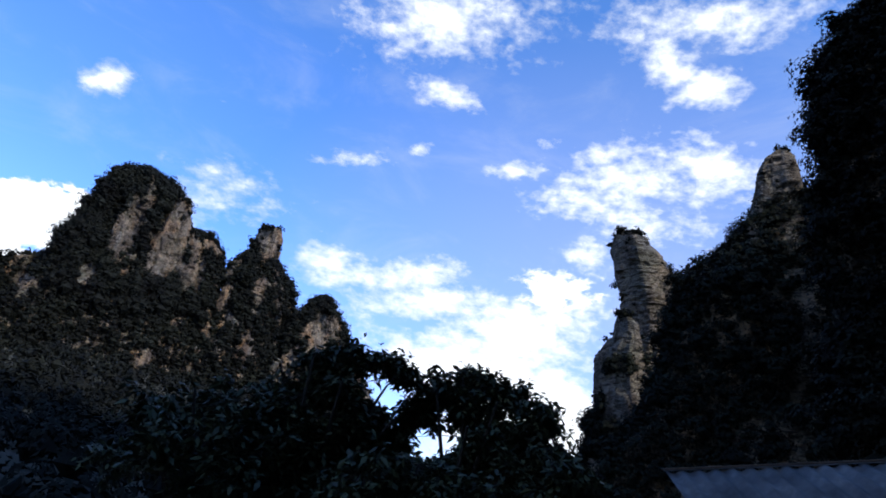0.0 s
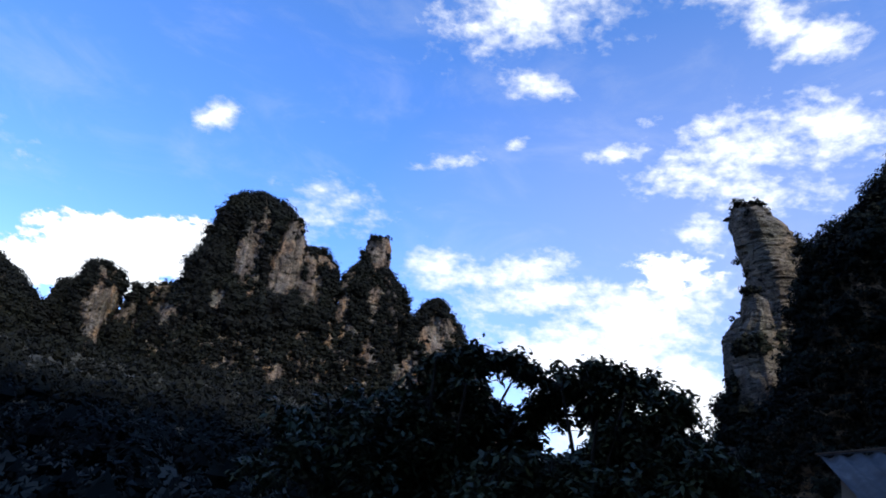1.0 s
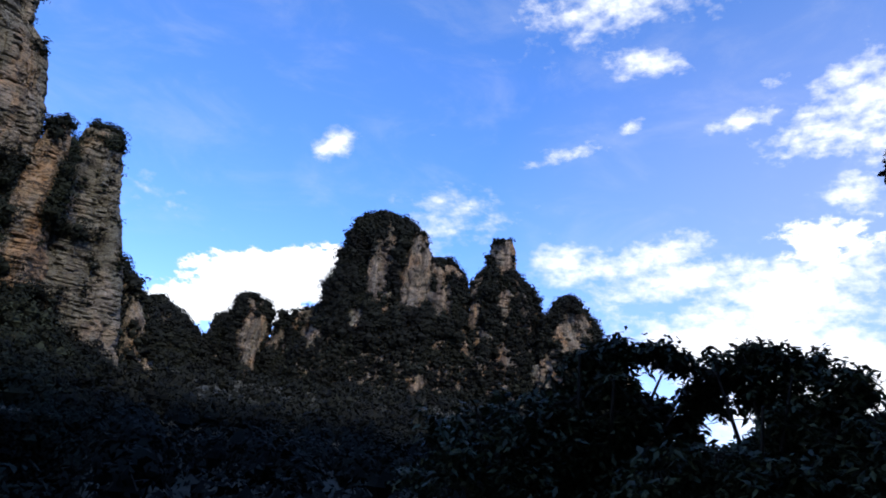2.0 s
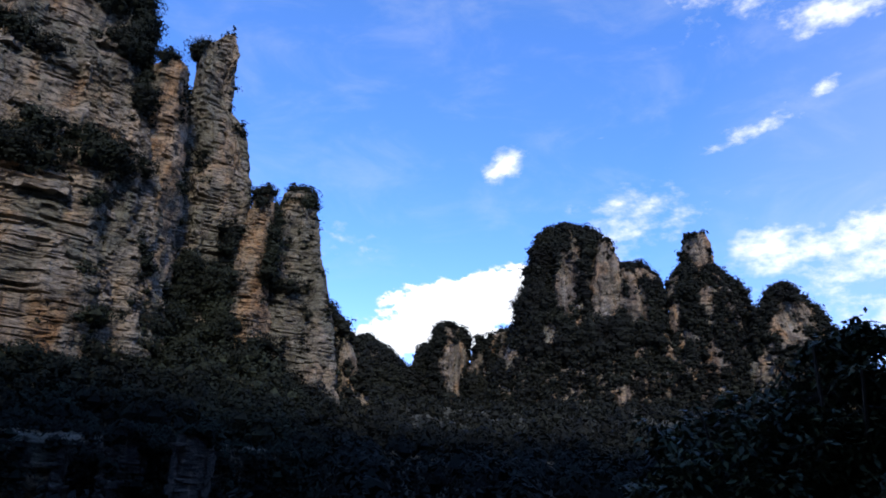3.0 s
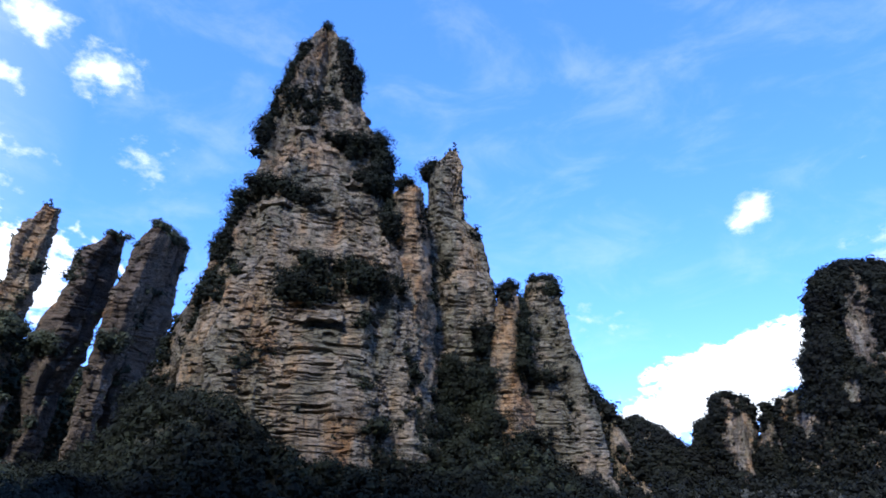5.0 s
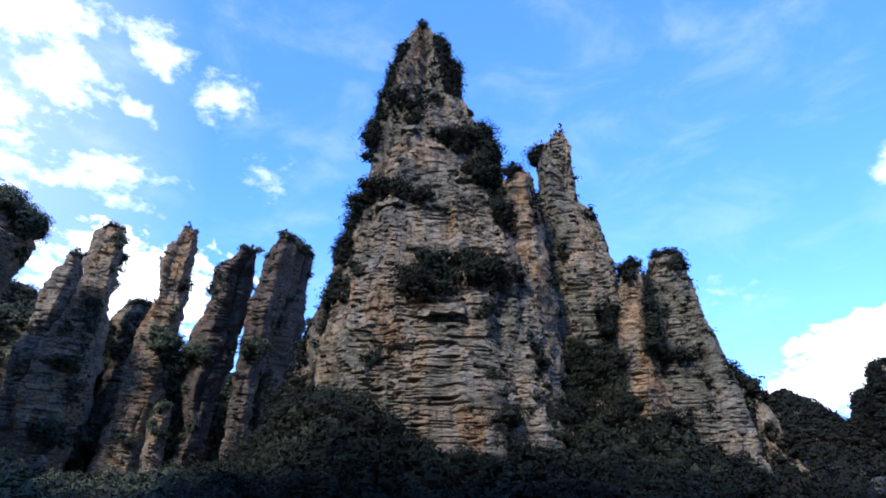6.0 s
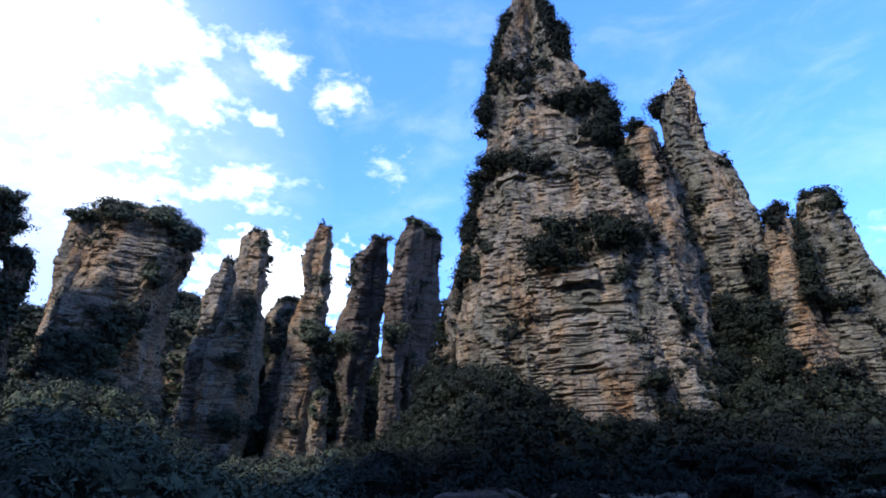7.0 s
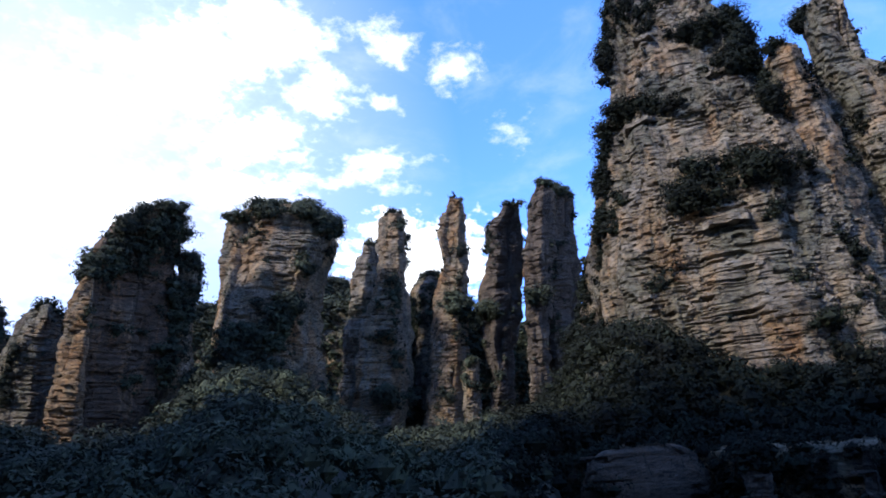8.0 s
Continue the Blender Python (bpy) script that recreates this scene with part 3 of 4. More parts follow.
# scrub on the peak: bearing, height, half width, half height (degrees), thickness
SUMMIT_SCRUB = [(72.4, 41.6, 0.9, 1.7, 0.8), (70.9, 39.2, 1.2, 1.7, 0.9), (76.7, 42.0, 0.8, 1.8, 0.8), (77.8, 39.2, 1.0, 2.0, 0.9), (75.3, 37.4, 3.3, 1.1, 0.85), (77.3, 37.9, 1.8, 0.7, 0.7),
                (71.8, 39.5, 1.3, 1.2, 0.9), (69.4, 34.3, 2.7, 1.2, 1.2), (67.8, 32.2, 1.9, 2.3, 1.3), (71.7, 34.7, 2.3, 0.8, 1.0), (75.5, 36.0, 2.5, 0.6, 0.7), (79.6, 34.0, 1.3, 2.0, 1.1), (79.2, 36.5, 1.0, 1.6, 0.9)]
FACE_SCRUB = [(69.4, 23.2, 4.5, 1.8, 2.0), (72.7, 21.5, 2.8, 1.4, 2.0), (66.1, 22.2, 1.6, 1.2, 1.6), (80.3, 27.7, 1.2, 1.6, 1.1), (81.0, 24.8, 1.2, 1.8, 1.1), (81.8, 20.8, 1.3, 1.6, 1.1), (76.7, 29.9, 2.4, 0.8, 1.1),
              (74.1, 29.3, 1.4, 0.5, 1.1), (78.7, 29.2, 1.5, 0.9, 0.6), (77.4, 15.5, 1.7, 1.3, 0.75), (67.0, 14.0, 0.9, 0.6, 0.6), (63.6, 16.1, 0.8, 1.3, 0.5), (66.2, 10.2, 1.3, 1.1, 1.2), (81.7, 10.6, 3.9, 1.9, 1.6),
              (77.3, 7.9, 2.9, 1.6, 1.5), (68.4, 6.7, 2.8, 1.2, 1.4)]
GULLY_SCRUB = [(66.5, 28.7, 0.5, 3.0, 1.0), (65.4, 31.2, 1.2, 0.7, 1.2), (65.3, 27.3, 0.8, 1.6, 0.9), (62.3, 32.9, 0.7, 1.1, 1.0), (62.8, 28.6, 0.7, 2.0, 0.6), (57.8, 27.5, 1.2, 0.6, 0.9), (60.5, 24.1, 1.2, 1.0, 0.7),
               (61.6, 22.7, 0.4, 2.9, 0.9), (59.8, 14.3, 2.9, 2.6, 1.7), (57.2, 18.3, 1.1, 2.2, 1.3), (62.9, 13.4, 1.5, 1.7, 1.5), (61.1, 11.4, 2.9, 1.7, 1.6), (56.8, 14.8, 1.0, 1.3, 1.2), (58.9, 7.6, 3.5, 1.4, 1.4), (60.5, 10.2, 5.0, 2.6, 1.6), (57.2, 11.2, 2.6, 2.4, 1.5)]
SHOULDER_SCRUB = [(55.1, 22.2, 1.1, 0.8, 0.95), (51.2, 22.2, 1.5, 0.6, 0.95), (53.2, 20.8, 0.5, 2.1, 1.1), (53.6, 16.8, 0.4, 3.6, 1.0), (51.2, 15.2, 1.8, 0.5, 1.0), (49.0, 16.5, 0.5, 0.5, 0.8), (52.7, 15.2, 0.8, 0.8, 0.9),
                  (52.6, 10.0, 3.2, 0.9, 1.4), (56.0, 9.8, 2.4, 1.0, 1.3), (49.2, 10.7, 0.8, 1.5, 0.9), (47.7, 14.3, 0.4, 1.6, 0.9), (54.5, 8.0, 3.0, 1.6, 1.5)]
FACE_LEDGES = [(71.5, 19.4, 15, 7.0, 2.4), (73.8, 19.2, 8, 5, 1.6), (77.2, 28.6, 13, 5, 1.6), (69.5, 31.0, 9, 5, 1.4), (75.5, 35.0, 8, 5, 1.5), (79.0, 14.3, 7, 4, 1.4), (74.5, 25.0, 8, 4, 1.0), (66.4, 18.6, 6, 3, 2.6)]
column("summit_tower", 220, [(2, 83, 60), (7, 82, 61.5), (14, 82.3, 62), (20, 81.3, 62.5), (23, 80.8, 63.5), (28.6, 79.9, 66.4), (31.0, 79.1, 66.6), (33.0, 78.9, 67.1), (35.4, 78.6, 69.0), (37.8, 78.0, 70.4), (40.2, 77.1, 71.1), (42.0, 76.1, 72.5), (43.0, 75.5, 73.5), (43.4, 75.1, 74.1)], 0.75, 0.5, 11, parent=peak, slabs=60, trees=3, ledges=FACE_LEDGES,
       owner="peak", cap=0, cover=0.05, patches=SUMMIT_SCRUB + FACE_SCRUB + GULLY_SCRUB[:3], tone=(0.5, 0.55, 0.45))
column("side_rib", 208, [(3, 67, 60.9), (16, 66.2, 61.3), (27.7, 66.2, 62.0), (30.5, 65.8, 62.6), (31.3, 65.0, 63.2)], 0.75, 0.5, 12, parent=peak, slabs=16, trees=4, owner="peak", cap=2.5,
       patches=GULLY_SCRUB, wedge=(0.35, 0.1, 1.3), tone=(0.72, 0.4, 0.45))
column("second_summit", 228, [(3, 62.5, 54), (16, 61.7, 55.2), (23, 62, 55.7), (25, 62.2, 56.2), (27.4, 62.3, 57.2), (28.4, 62.4, 58.6), (32.3, 62.2, 58.9), (33.1, 61.8, 59.1),
       (34.3, 60.6, 59.6)], 0.7, 0.5, 13, parent=peak, slabs=18, trees=1, owner="peak", cap=0.8, patches=GULLY_SCRUB, tone=(0.4, 0.7, 0.5))
column("shoulder_rib", 220, [(3, 57.5, 52.3), (11, 56.5, 53), (17, 56, 53.3), (21, 55.7, 53.4), (22.6, 55.2, 53.8)], 0.7, 0.5, 14, parent=peak, slabs=12, trees=3, owner="peak", cap=3,
       patches=SHOULDER_SCRUB + GULLY_SCRUB[9:], wedge=(0.3, 0.2, 1.2), tone=(0.75, 0.4, 0.45))
column("shoulder_tower", 234, [(3, 55, 46), (8, 54.6, 46.8), (11, 54, 47.5), (13.4, 53.8, 47.9), (15.7, 53.6, 48.6), (17.6, 53.5, 49.2), (20, 53.2, 49.6), (22.5, 52.8, 50.0), (23.0, 52.2, 50.4)],
       0.7, 0.5, 15, parent=peak, slabs=18, trees=4, owner="peak", cap=2.5, patches=SHOULDER_SCRUB, tone=(0.4, 0.75, 0.4))
column("back_flank", 240, [(3, 87, 76), (8.3, 85.8, 76), (11.2, 85.2, 76.5), (13.6, 84.4, 77), (16, 83.8, 77), (20, 82.9, 77.5), (22.4, 81.6, 77.8), (26.5, 80.4, 78)], 0.7, 0.9, 16, parent=peak, owner="peak", cover=0.62, cap=4, tone=(0.5, 0.5, 0.7), patches=[(84, 8, 5, 5, 1.6)])
column("end_ridge", 300, [(3, 53, 42.5), (8.5, 51, 44), (11.5, 49.5, 45.5), (13, 48.6, 47.2)], 0.6, 1.2, 17, parent=peak, shrub=(2.0, 4.4), owner="far", cover=0.75, cap=8)

# ---- the row of pillars ----
PIL = "weathered sandstone pillar with scrub on its ledges"


def pillar(seed, dist, rows, cap, cover, patches=(), arris=None, tone=(0.5, 0.5, 0.5), label=PIL, **more):
    ob = column("sandstone_pillar", dist, rows, 0.85, 0.6, seed, wedge=arris, slabs=9, trees=8 if cap > 5 else 4, cap=cap, cover=cover, patches=patches, owner="pillars", rough=1.25, ribs=1.2, tone=tone, **more)
    tagged(ob, label, "rock pillar", "row of pillars")


pillar(30, 306, [(3, 104.8, 100.3), (5.2, 104.5, 100.2), (8.8, 104.2, 99.9), (12.6, 103.9, 99.8), (15.4, 103.4, 99.7), (18.3, 102.6, 99.7), (21.2, 102.3, 99.7), (22.6, 102.1, 99.9), (23.1, 101.8, 100.2)],
       1.5, 0.1, [(101.0, 15.9, 0.6, 2.5, 0.9), (102.9, 8.8, 0.8, 0.6, 0.8), (101.2, 7.0, 1.9, 1.2, 1.2), (100.6, 11.5, 0.8, 3.0, 0.8)], (0.45, 0.3, 1.5), (0.62, 0.45, 0.15))
pillar(31, 325, [(3, 106.4, 103), (7.9, 105.8, 103.1), (13.4, 105.4, 102.7), (17.2, 104.8, 102.2), (19.1, 104.4, 102.1), (20.1, 104.0, 102.4), (20.4, 103.8, 102.5)], 2, 0.42, (), (0.0, 0.5, 1.0), (0.4, 0.6, 0.6))
pillar(32, 306, [(3, 99.2, 95.2), (5.5, 98.7, 95.1), (8.8, 98.0, 95.1), (11.1, 97.5, 94.7), (13.5, 97.5, 94.4), (15.9, 97.3, 94.0), (18.4, 96.9, 94.0), (21.3, 96.9, 94.2), (22.5, 96.4, 94.1), (23.5, 95.8, 94.2), (24.2, 95.4, 94.3)],
       0.8, 0.06, [(95.1, 19.8, 0.9, 0.5, 0.9), (95.5, 14.9, 1.5, 1.1, 1.0), (96.7, 7.5, 0.8, 0.6, 0.8), (95.0, 11.5, 0.6, 3.0, 0.8)], (0.4, 0.3, 1.4), (0.68, 0.45, 0.15), "slender sandstone pillar tapering to a bare top")
pillar(33, 330, [(3, 98.8, 96), (9.7, 98.8, 96.5), (14.5, 99.4, 96.8), (16.4, 99.3, 96.8), (17.4, 98.7, 97.0), (17.7, 98.2, 97.2)], 3, 0.42, (), (0.0, 0.6, 0.9), (0.35, 0.6, 0.6))
pillar(34, 300, [(3, 95.6, 93.5), (5.5, 95.5, 93.6), (8.8, 95.3, 93.6), (10.2, 95.0, 93.8)], 1.2, 0.15, (), (0.0, 0.6, 0.9), (0.6, 0.5, 0.5))
# next three pillars: third tone darkens the rock for both staining and shade
pillar(35, 306, [(3, 93.2, 91.0), (7.3, 92.9, 91.0), (9.1, 92.7, 90.9), (11.1, 93.2, 90.6), (13.4, 93.5, 89.8), (15.4, 93.2, 89.5), (17.4, 92.8, 89.3), (19.2, 92.4, 89.2), (21.2, 92.3, 89.2), (21.6, 92.1, 89.1), (22.4, 91.2, 89.1), (23.3, 90.5, 89.0)],
       1.5, 0.12, [(92.6, 14.2, 1.4, 0.8, 1.0), (94.2, 14.0, 1.3, 1.0, 1.0), (91.8, 20.5, 0.5, 1.8, 0.7)], (-0.3, 0.6, 0.95), (0.5, 0.5, 1.25))
pillar(36, 298, [(3, 90.1, 87.4), (6.8, 89.9, 87.4), (8.6, 89.7, 87.3), (13.4, 89.5, 87.0), (16.2, 89.2, 86.6), (19.1, 88.9, 86.3), (22.1, 88.4, 85.9), (23.6, 88.0, 85.8), (24.4, 87.4, 86.0), (24.8, 87.1, 86.3)],
       1.5, 0.1, [(88.0, 15.3, 1.1, 0.7, 1.0), (87.8, 23.1, 0.4, 1.0, 0.8)], (0.1, 0.4, 1.3), (0.55, 0.5, 1.2))
pillar(37, 312, [(3, 87.6, 84.4), (6.7, 87.5, 84.4), (13.8, 87.2, 84.4), (17.1, 86.9, 84.4), (20.6, 86.7, 84.3), (23.0, 86.4, 84.1), (23.9, 86.2, 84.4), (24.2, 86.0, 84.8)], 6, 0.3, (), (-0.75, 0.3, 1.1), (0.5, 0.2, 2.0))
MESA_SCRUB = [(109.5, 18.4, 1.0, 0.6, 1.2), (110.9, 15.0, 2.4, 1.9, 1.5), (113.3, 12.1, 2.8, 1.6, 1.5), (115.2, 10.9, 1.5, 1.6, 1.3), (111.6, 8.5, 2.6, 2.0, 1.4), (114.6, 22.4, 1.2, 0.6, 1.1), (112.6, 23.3, 1.4, 0.7, 1.2),
              (109.5, 23.4, 2.0, 0.9, 1.2), (107.1, 22.0, 1.1, 1.1, 1.1), (114.8, 20.6, 0.6, 0.6, 0.6), (113.0, 21.1, 0.8, 0.8, 0.6), (107.2, 19.7, 0.8, 1.0, 0.5)]
pillar(38, 285, [(3, 116.4, 107.0), (8.7, 116.4, 107.2), (11.3, 116.4, 107.5), (13.1, 116.5, 107.7), (14.9, 116.3, 107.9), (15.8, 116.1, 107.8), (16.8, 116.0, 107.5), (18.1, 115.9, 106.9), (19.6, 115.7, 106.2), (20.8, 115.6, 106.0),
       (21.6, 115.5, 106.3), (22.4, 115.1, 107.0), (22.9, 114.4, 107.8), (23.2, 113.6, 108.5)], 2.2, 0.08, MESA_SCRUB, (0.6, 0.15, 0.9), (0.58, 0.45, 0.1), "broad sandstone tower with a wooded flat top", bare=[(108.6, 12.8, 0.7, 3.3), (110.6, 9.6, 0.7, 0.8), (111.6, 16.6, 0.5, 0.4)])
BLOCK_SCRUB = [(119.9, 12, 0.9, 6, 1.0), (124.6, 18.2, 1.9, 1.6, 1.0), (123.2, 20.0, 2.3, 1.5, 1.0), (121.3, 21.2, 2.2, 1.6, 1.0), (120.3, 19.5, 1.0, 1.6, 0.9), (123.0, 12.6, 1.6, 0.5, 0.9), (125.4, 17.2, 1.3, 1.6, 1.0), (122.5, 18.0, 2.4, 1.4, 0.9)]
# reddish stone; its face's shade is painted in by the third tone
pillar(39, 250, [(3, 127, 120.3), (6, 126.8, 120.3), (10.6, 126.6, 120), (16, 126.3, 120.0), (18.5, 126.2, 119.8), (20.0, 125.4, 119.6), (21.2, 124.4, 119.6), (22.2, 123.0, 119.7), (22.6, 121.6, 120.0)], 6, 0.08,
       BLOCK_SCRUB, (-0.75, 0.5, 0.75), (0.9, 0.2, 1.15), "massive reddish sandstone tower with thick scrub on top")
pillar(40, 241, [(2, 128.4, 124.9), (5.7, 127.6, 125.0), (9.5, 127.4, 125.1), (14.6, 127.0, 125.4), (16.2, 126.5, 125.5), (16.9, 126.2, 125.7)], 2, 0.06, (), (0.5, 0.5, 1.2), (0.8, 0.35, 0.4))
pillar(41, 264, [(3, 121, 117.4), (12, 120.2, 117.6), (16.5, 119.6, 117.7), (18.6, 119.3, 118.0), (18.9, 119, 118.3)], 5, 0.4, (), (0.0, 0.7, 0.9), (0.5, 0.5, 0.6))
pillar(42, 290, [(3, 132, 126.5), (10, 131, 127), (13, 130.3, 127.3), (14.2, 129.5, 128)], 2.5, 0.2, (), (0.1, 0.7, 0.9), (0.4, 0.6, 0.5))
pillar(43, 330, [(3, 141, 130.5), (13, 138, 131.3), (14, 137, 132)], 7, 0.5)
tagged(column("wooded_slope", 352, [(0, 145, 83.6), (9, 141, 84.6), (11.5, 126, 86.5), (13.5, 120, 90), (15, 117, 96)], 0.08, 2.5, 61, thick=1.3, reach=(83, 122), cover=0.95, cap=30, owner="pillar_slope", shrub=(2.4, 5.0)),
       "wooded slope closing the gaps behind the pillars", "slope")
tagged(column("wooded_hill", 430, [(3, 112, 101), (15, 109, 103.5), (17.1, 107.5, 105.5)], 0.6, 2.5, 60, shrub=(2.4, 5.0), cover=0.9, cap=20, owner="pillar_slope"), "distant wooded hill between the pillars", "hill")

# ---- the far mountain ----
FAR_BARE = [(26.8, 16.9, 1.2, 2.5), (23.5, 16.8, 1.5, 3.2), (20.8, 15.1, 1.1, 1.4), (28.1, 12.5, 0.6, 1.3), (15.4, 19.1, 0.7, 1.5), (15.0, 15.1, 0.6, 1.5), (17.6, 14.2, 0.6, 1.4), (36.6, 9.6, 1.2, 1.9), (31.5, 10.5, 0.7, 1.1),
            (22.3, 7.6, 0.9, 0.8), (17.2, 4.3, 1.3, 1.2), (13.7, 6.6, 1.3, 0.7), (18.9, 12.4, 0.8, 0.4), (11.5, 9.3, 0.8, 1.7), (9.1, 12.9, 1.1, 1.8)]


def crag(seed, dist, rows, cap, cover, patches=(), arris=None, fine=False):
    ob = column("sandstone_crag", dist, rows, 0.75, 1.2, seed, wedge=arris, slabs=6, trees=0 if fine else 5, cap=cap, cover=cover, patches=patches, bare=FAR_BARE, owner="far",
                shrub=(1.2, 2.4) if fine else (2.0, 4.4), rough=1.35, thick=1.15, tone=(0.55, 0.5, 0.75))
    tagged(ob, "distant sandstone crag overgrown with dark forest", "crag", "far crags")


crag(80, 460, [(2, 34.5, 17), (8, 33, 18.5), (13, 30.7, 20.5), (15, 30.1, 21.6), (17.5, 29.5, 22.2), (19.6, 29.0, 22.8), (20.6, 28.6, 24.2), (21.2, 28.0, 25.0), (21.5, 27.2, 26.2)],
     6, 0.85, [(29.7, 16, 1.5, 6, 1), (25.0, 17.5, 0.6, 4, 1.2), (25.0, 12.2, 6, 2.0, 1), (27, 7, 9, 5, 0.95)], None)
crag(81, 446, [(8, 28.5, 25.2), (14, 28.1, 25.5), (17.5, 27.8, 25.6), (18.8, 27.7, 25.7), (19.1, 27.4, 25.9)],
     1, 0.12, [(26.8, 10.5, 3, 2.6, 1.2), (25.6, 16, 0.35, 3, 1)], (-0.3, 1.0, 0.5))
crag(82, 434, [(8, 25.2, 20.9), (13.4, 24.8, 21.6), (17, 24.5, 22.0), (19.0, 24.1, 22.4), (20.2, 23.5, 22.7), (20.5, 23.2, 22.9)],
     1, 0.08, [(23, 10.5, 3, 2.5, 1)], (-0.7, 1.2, 0.35), True)
crag(83, 448, [(2, 25, 14.5), (8, 24.5, 16), (13, 23.5, 18.2), (15.5, 23.5, 18.6), (17.3, 23, 19.2), (18.1, 22.5, 20.2)],
     5, 0.5, [(20.5, 12.6, 3.5, 1.4, 1), (20, 7, 6, 4.2, 0.95)], None)
crag(84, 452, [(2, 20, 8), (8, 19, 10), (12, 18.3, 11.5), (14.2, 18.2, 11.9), (15.7, 18.1, 12.5), (16.8, 17.8, 13.4), (17.6, 17.0, 14.2)],
     3, 0.72, [(13, 15.5, 1, 2, 0.9), (15, 8, 5, 4, 0.9)], None)
crag(85, 446, [(8, 17, 14.2), (14, 16.7, 14.4), (18, 16.5, 14.5), (19.9, 16.35, 14.6), (20.4, 16.2, 14.8)],
     1, 0.1, [(16.5, 18, 0.5, 1.5, 1)], (0.0, 0.9, 0.5), True)
crag(86, 440, [(2, 13.5, 1), (8, 12.5, 3), (12.3, 11.8, 6.6), (13.5, 11.4, 7.4), (15.1, 10.6, 8.4), (15.7, 9.8, 9.0)],
     3, 0.6, [(8, 6, 5, 3, 0.95)], None)
crag(87, 430, [(4, 10.0, 6.2), (9, 9.6, 6.6), (13, 9.2, 7.3), (14.8, 9.0, 8.2)],
     1, 0.08, [], (0.1, 0.9, 0.5), True)
crag(88, 426, [(4, 13.2, 10.6), (8.5, 12.8, 11), (10, 12.4, 11.4)],
     2, 0.5, [], None)
crag(89, 485, [(2, 39.6, 34), (7.3, 38.6, 34.9), (10, 38.4, 35.2), (11.8, 38.3, 35.5), (12.5, 38.1, 36.0), (12.9, 37.6, 36.6)],
     2, 0.6, [(37, 6.5, 4, 1.8, 1), (38.0, 10.5, 0.5, 2.5, 1)], (-0.2, 0.9, 0.6))
crag(90, 490, [(2, 35.5, 28), (11, 33.8, 30), (12.1, 33.4, 30), (12.8, 31.5, 30.4)],
     5, 0.6, [(32, 7, 4, 2.5, 1)], None)
crag(91, 490, [(2, 42, 37), (8.7, 40.2, 38.3), (10.2, 39.7, 38.7), (10.9, 39.3, 38.9)],
     2, 0.6, [(40, 6, 4, 3, 1)], None)
crag(92, 480, [(2, 36, 32.6), (9.5, 35.1, 33.6), (11, 34.8, 33.8), (11.9, 34.5, 34.1)],
     1, 0.5, [(34.5, 7, 2, 2.5, 1)], (0.0, 0.9, 0.9))
crag(93, 474, [(2, 38, 35.4), (8, 37.3, 35.8), (10.6, 36.9, 36.0), (11.6, 36.6, 36.2)],
     1, 0.12, [], (0.0, 1.0, 0.8))
crag(94, 480, [(2, 49, 38.5), (9.6, 46, 41), (11.2, 45, 43.5)],
     6, 0.8, [(44, 6, 6, 4, 1)], None)

# ---- low cliff under the great peak ----
LOW = [(138, [(-11, 86, 77.2), (0, 85.7, 77.5), (1.6, 85.2, 77.9), (2.2, 84.0, 79)], 0.12), (138, [(-11, 73.9, 72.2), (0, 73.8, 72.4), (1.5, 73.5, 72.6)], 0.3),
       (138, [(-11, 63.6, 59.4), (0, 63.0, 59.8), (2.0, 62.6, 60.1)], 0.2), (138, [(-11, 66.8, 64.9), (0, 66.5, 65.2), (1.0, 66.2, 65.4)], 0.3), (138, [(-11, 59.2, 54.4), (0, 58.6, 55.0), (2.5, 58.3, 55.4)], 0.2)]
for k, (dist, rows, cover) in enumerate(LOW):
    # the cliff's deep shade is put into its rock colour by the third tone
    ob = column("low_cliff", dist, rows, 0.5, 0.45, 120 + k, cap=4.0, cover=cover, slabs=10, owner="peak", ribs=2.2, rough=1.2, thick=1.8, tone=(0.4, 0.5, 1.25), square=8.0, shrub=(1.4, 3.2), wedge=(-0.8, 0.5, 0.9))
    tagged(ob, "low bedded sandstone cliff in deep shade", "cliff", "low cliffs")

tagged(column("wooded_slope", 160, [(-14, 90, 44), (-4, 89.5, 45), (0.5, 89, 46), (1.6, 88, 47)], 0.25, 0.9, 126, rough=0.7, cap=3, cover=1.3, thick=1.7, owner="peak", shrub=(1.8, 3.6)), "steep wooded step below the great peak", "slope")

# ---- the dark slope and its pillar ----
tagged(column("sandstone_pillar", 170, [(10, -17.5, -21.5), (15.1, -17.5, -20.8), (17.8, -17.3, -20.8), (20.1, -16.9, -21.0), (22.5, -16.2, -20.6), (23.9, -15.8, -20.0), (24.8, -15.8, -19.1), (25.4, -16.0, -18.6), (25.8, -16.3, -18.0)], 0.8, 0.45, 101, rough=0.75, slabs=6, cap=1.8, cover=0.06,
       owner="slope", wedge=(0.05, 1.0, 0.5), patches=[(-17.0, 25.0, 1.0, 1.0, 0.9), (-20.6, 22.5, 0.5, 1.6, 1.0), (-21.0, 19, 0.5, 2.5, 1.0)], tone=(0.35, 0.5, 0.5), shrub=(0.8, 1.6)), "leaning sandstone pillar with a scrubby cap", "rock pillar")
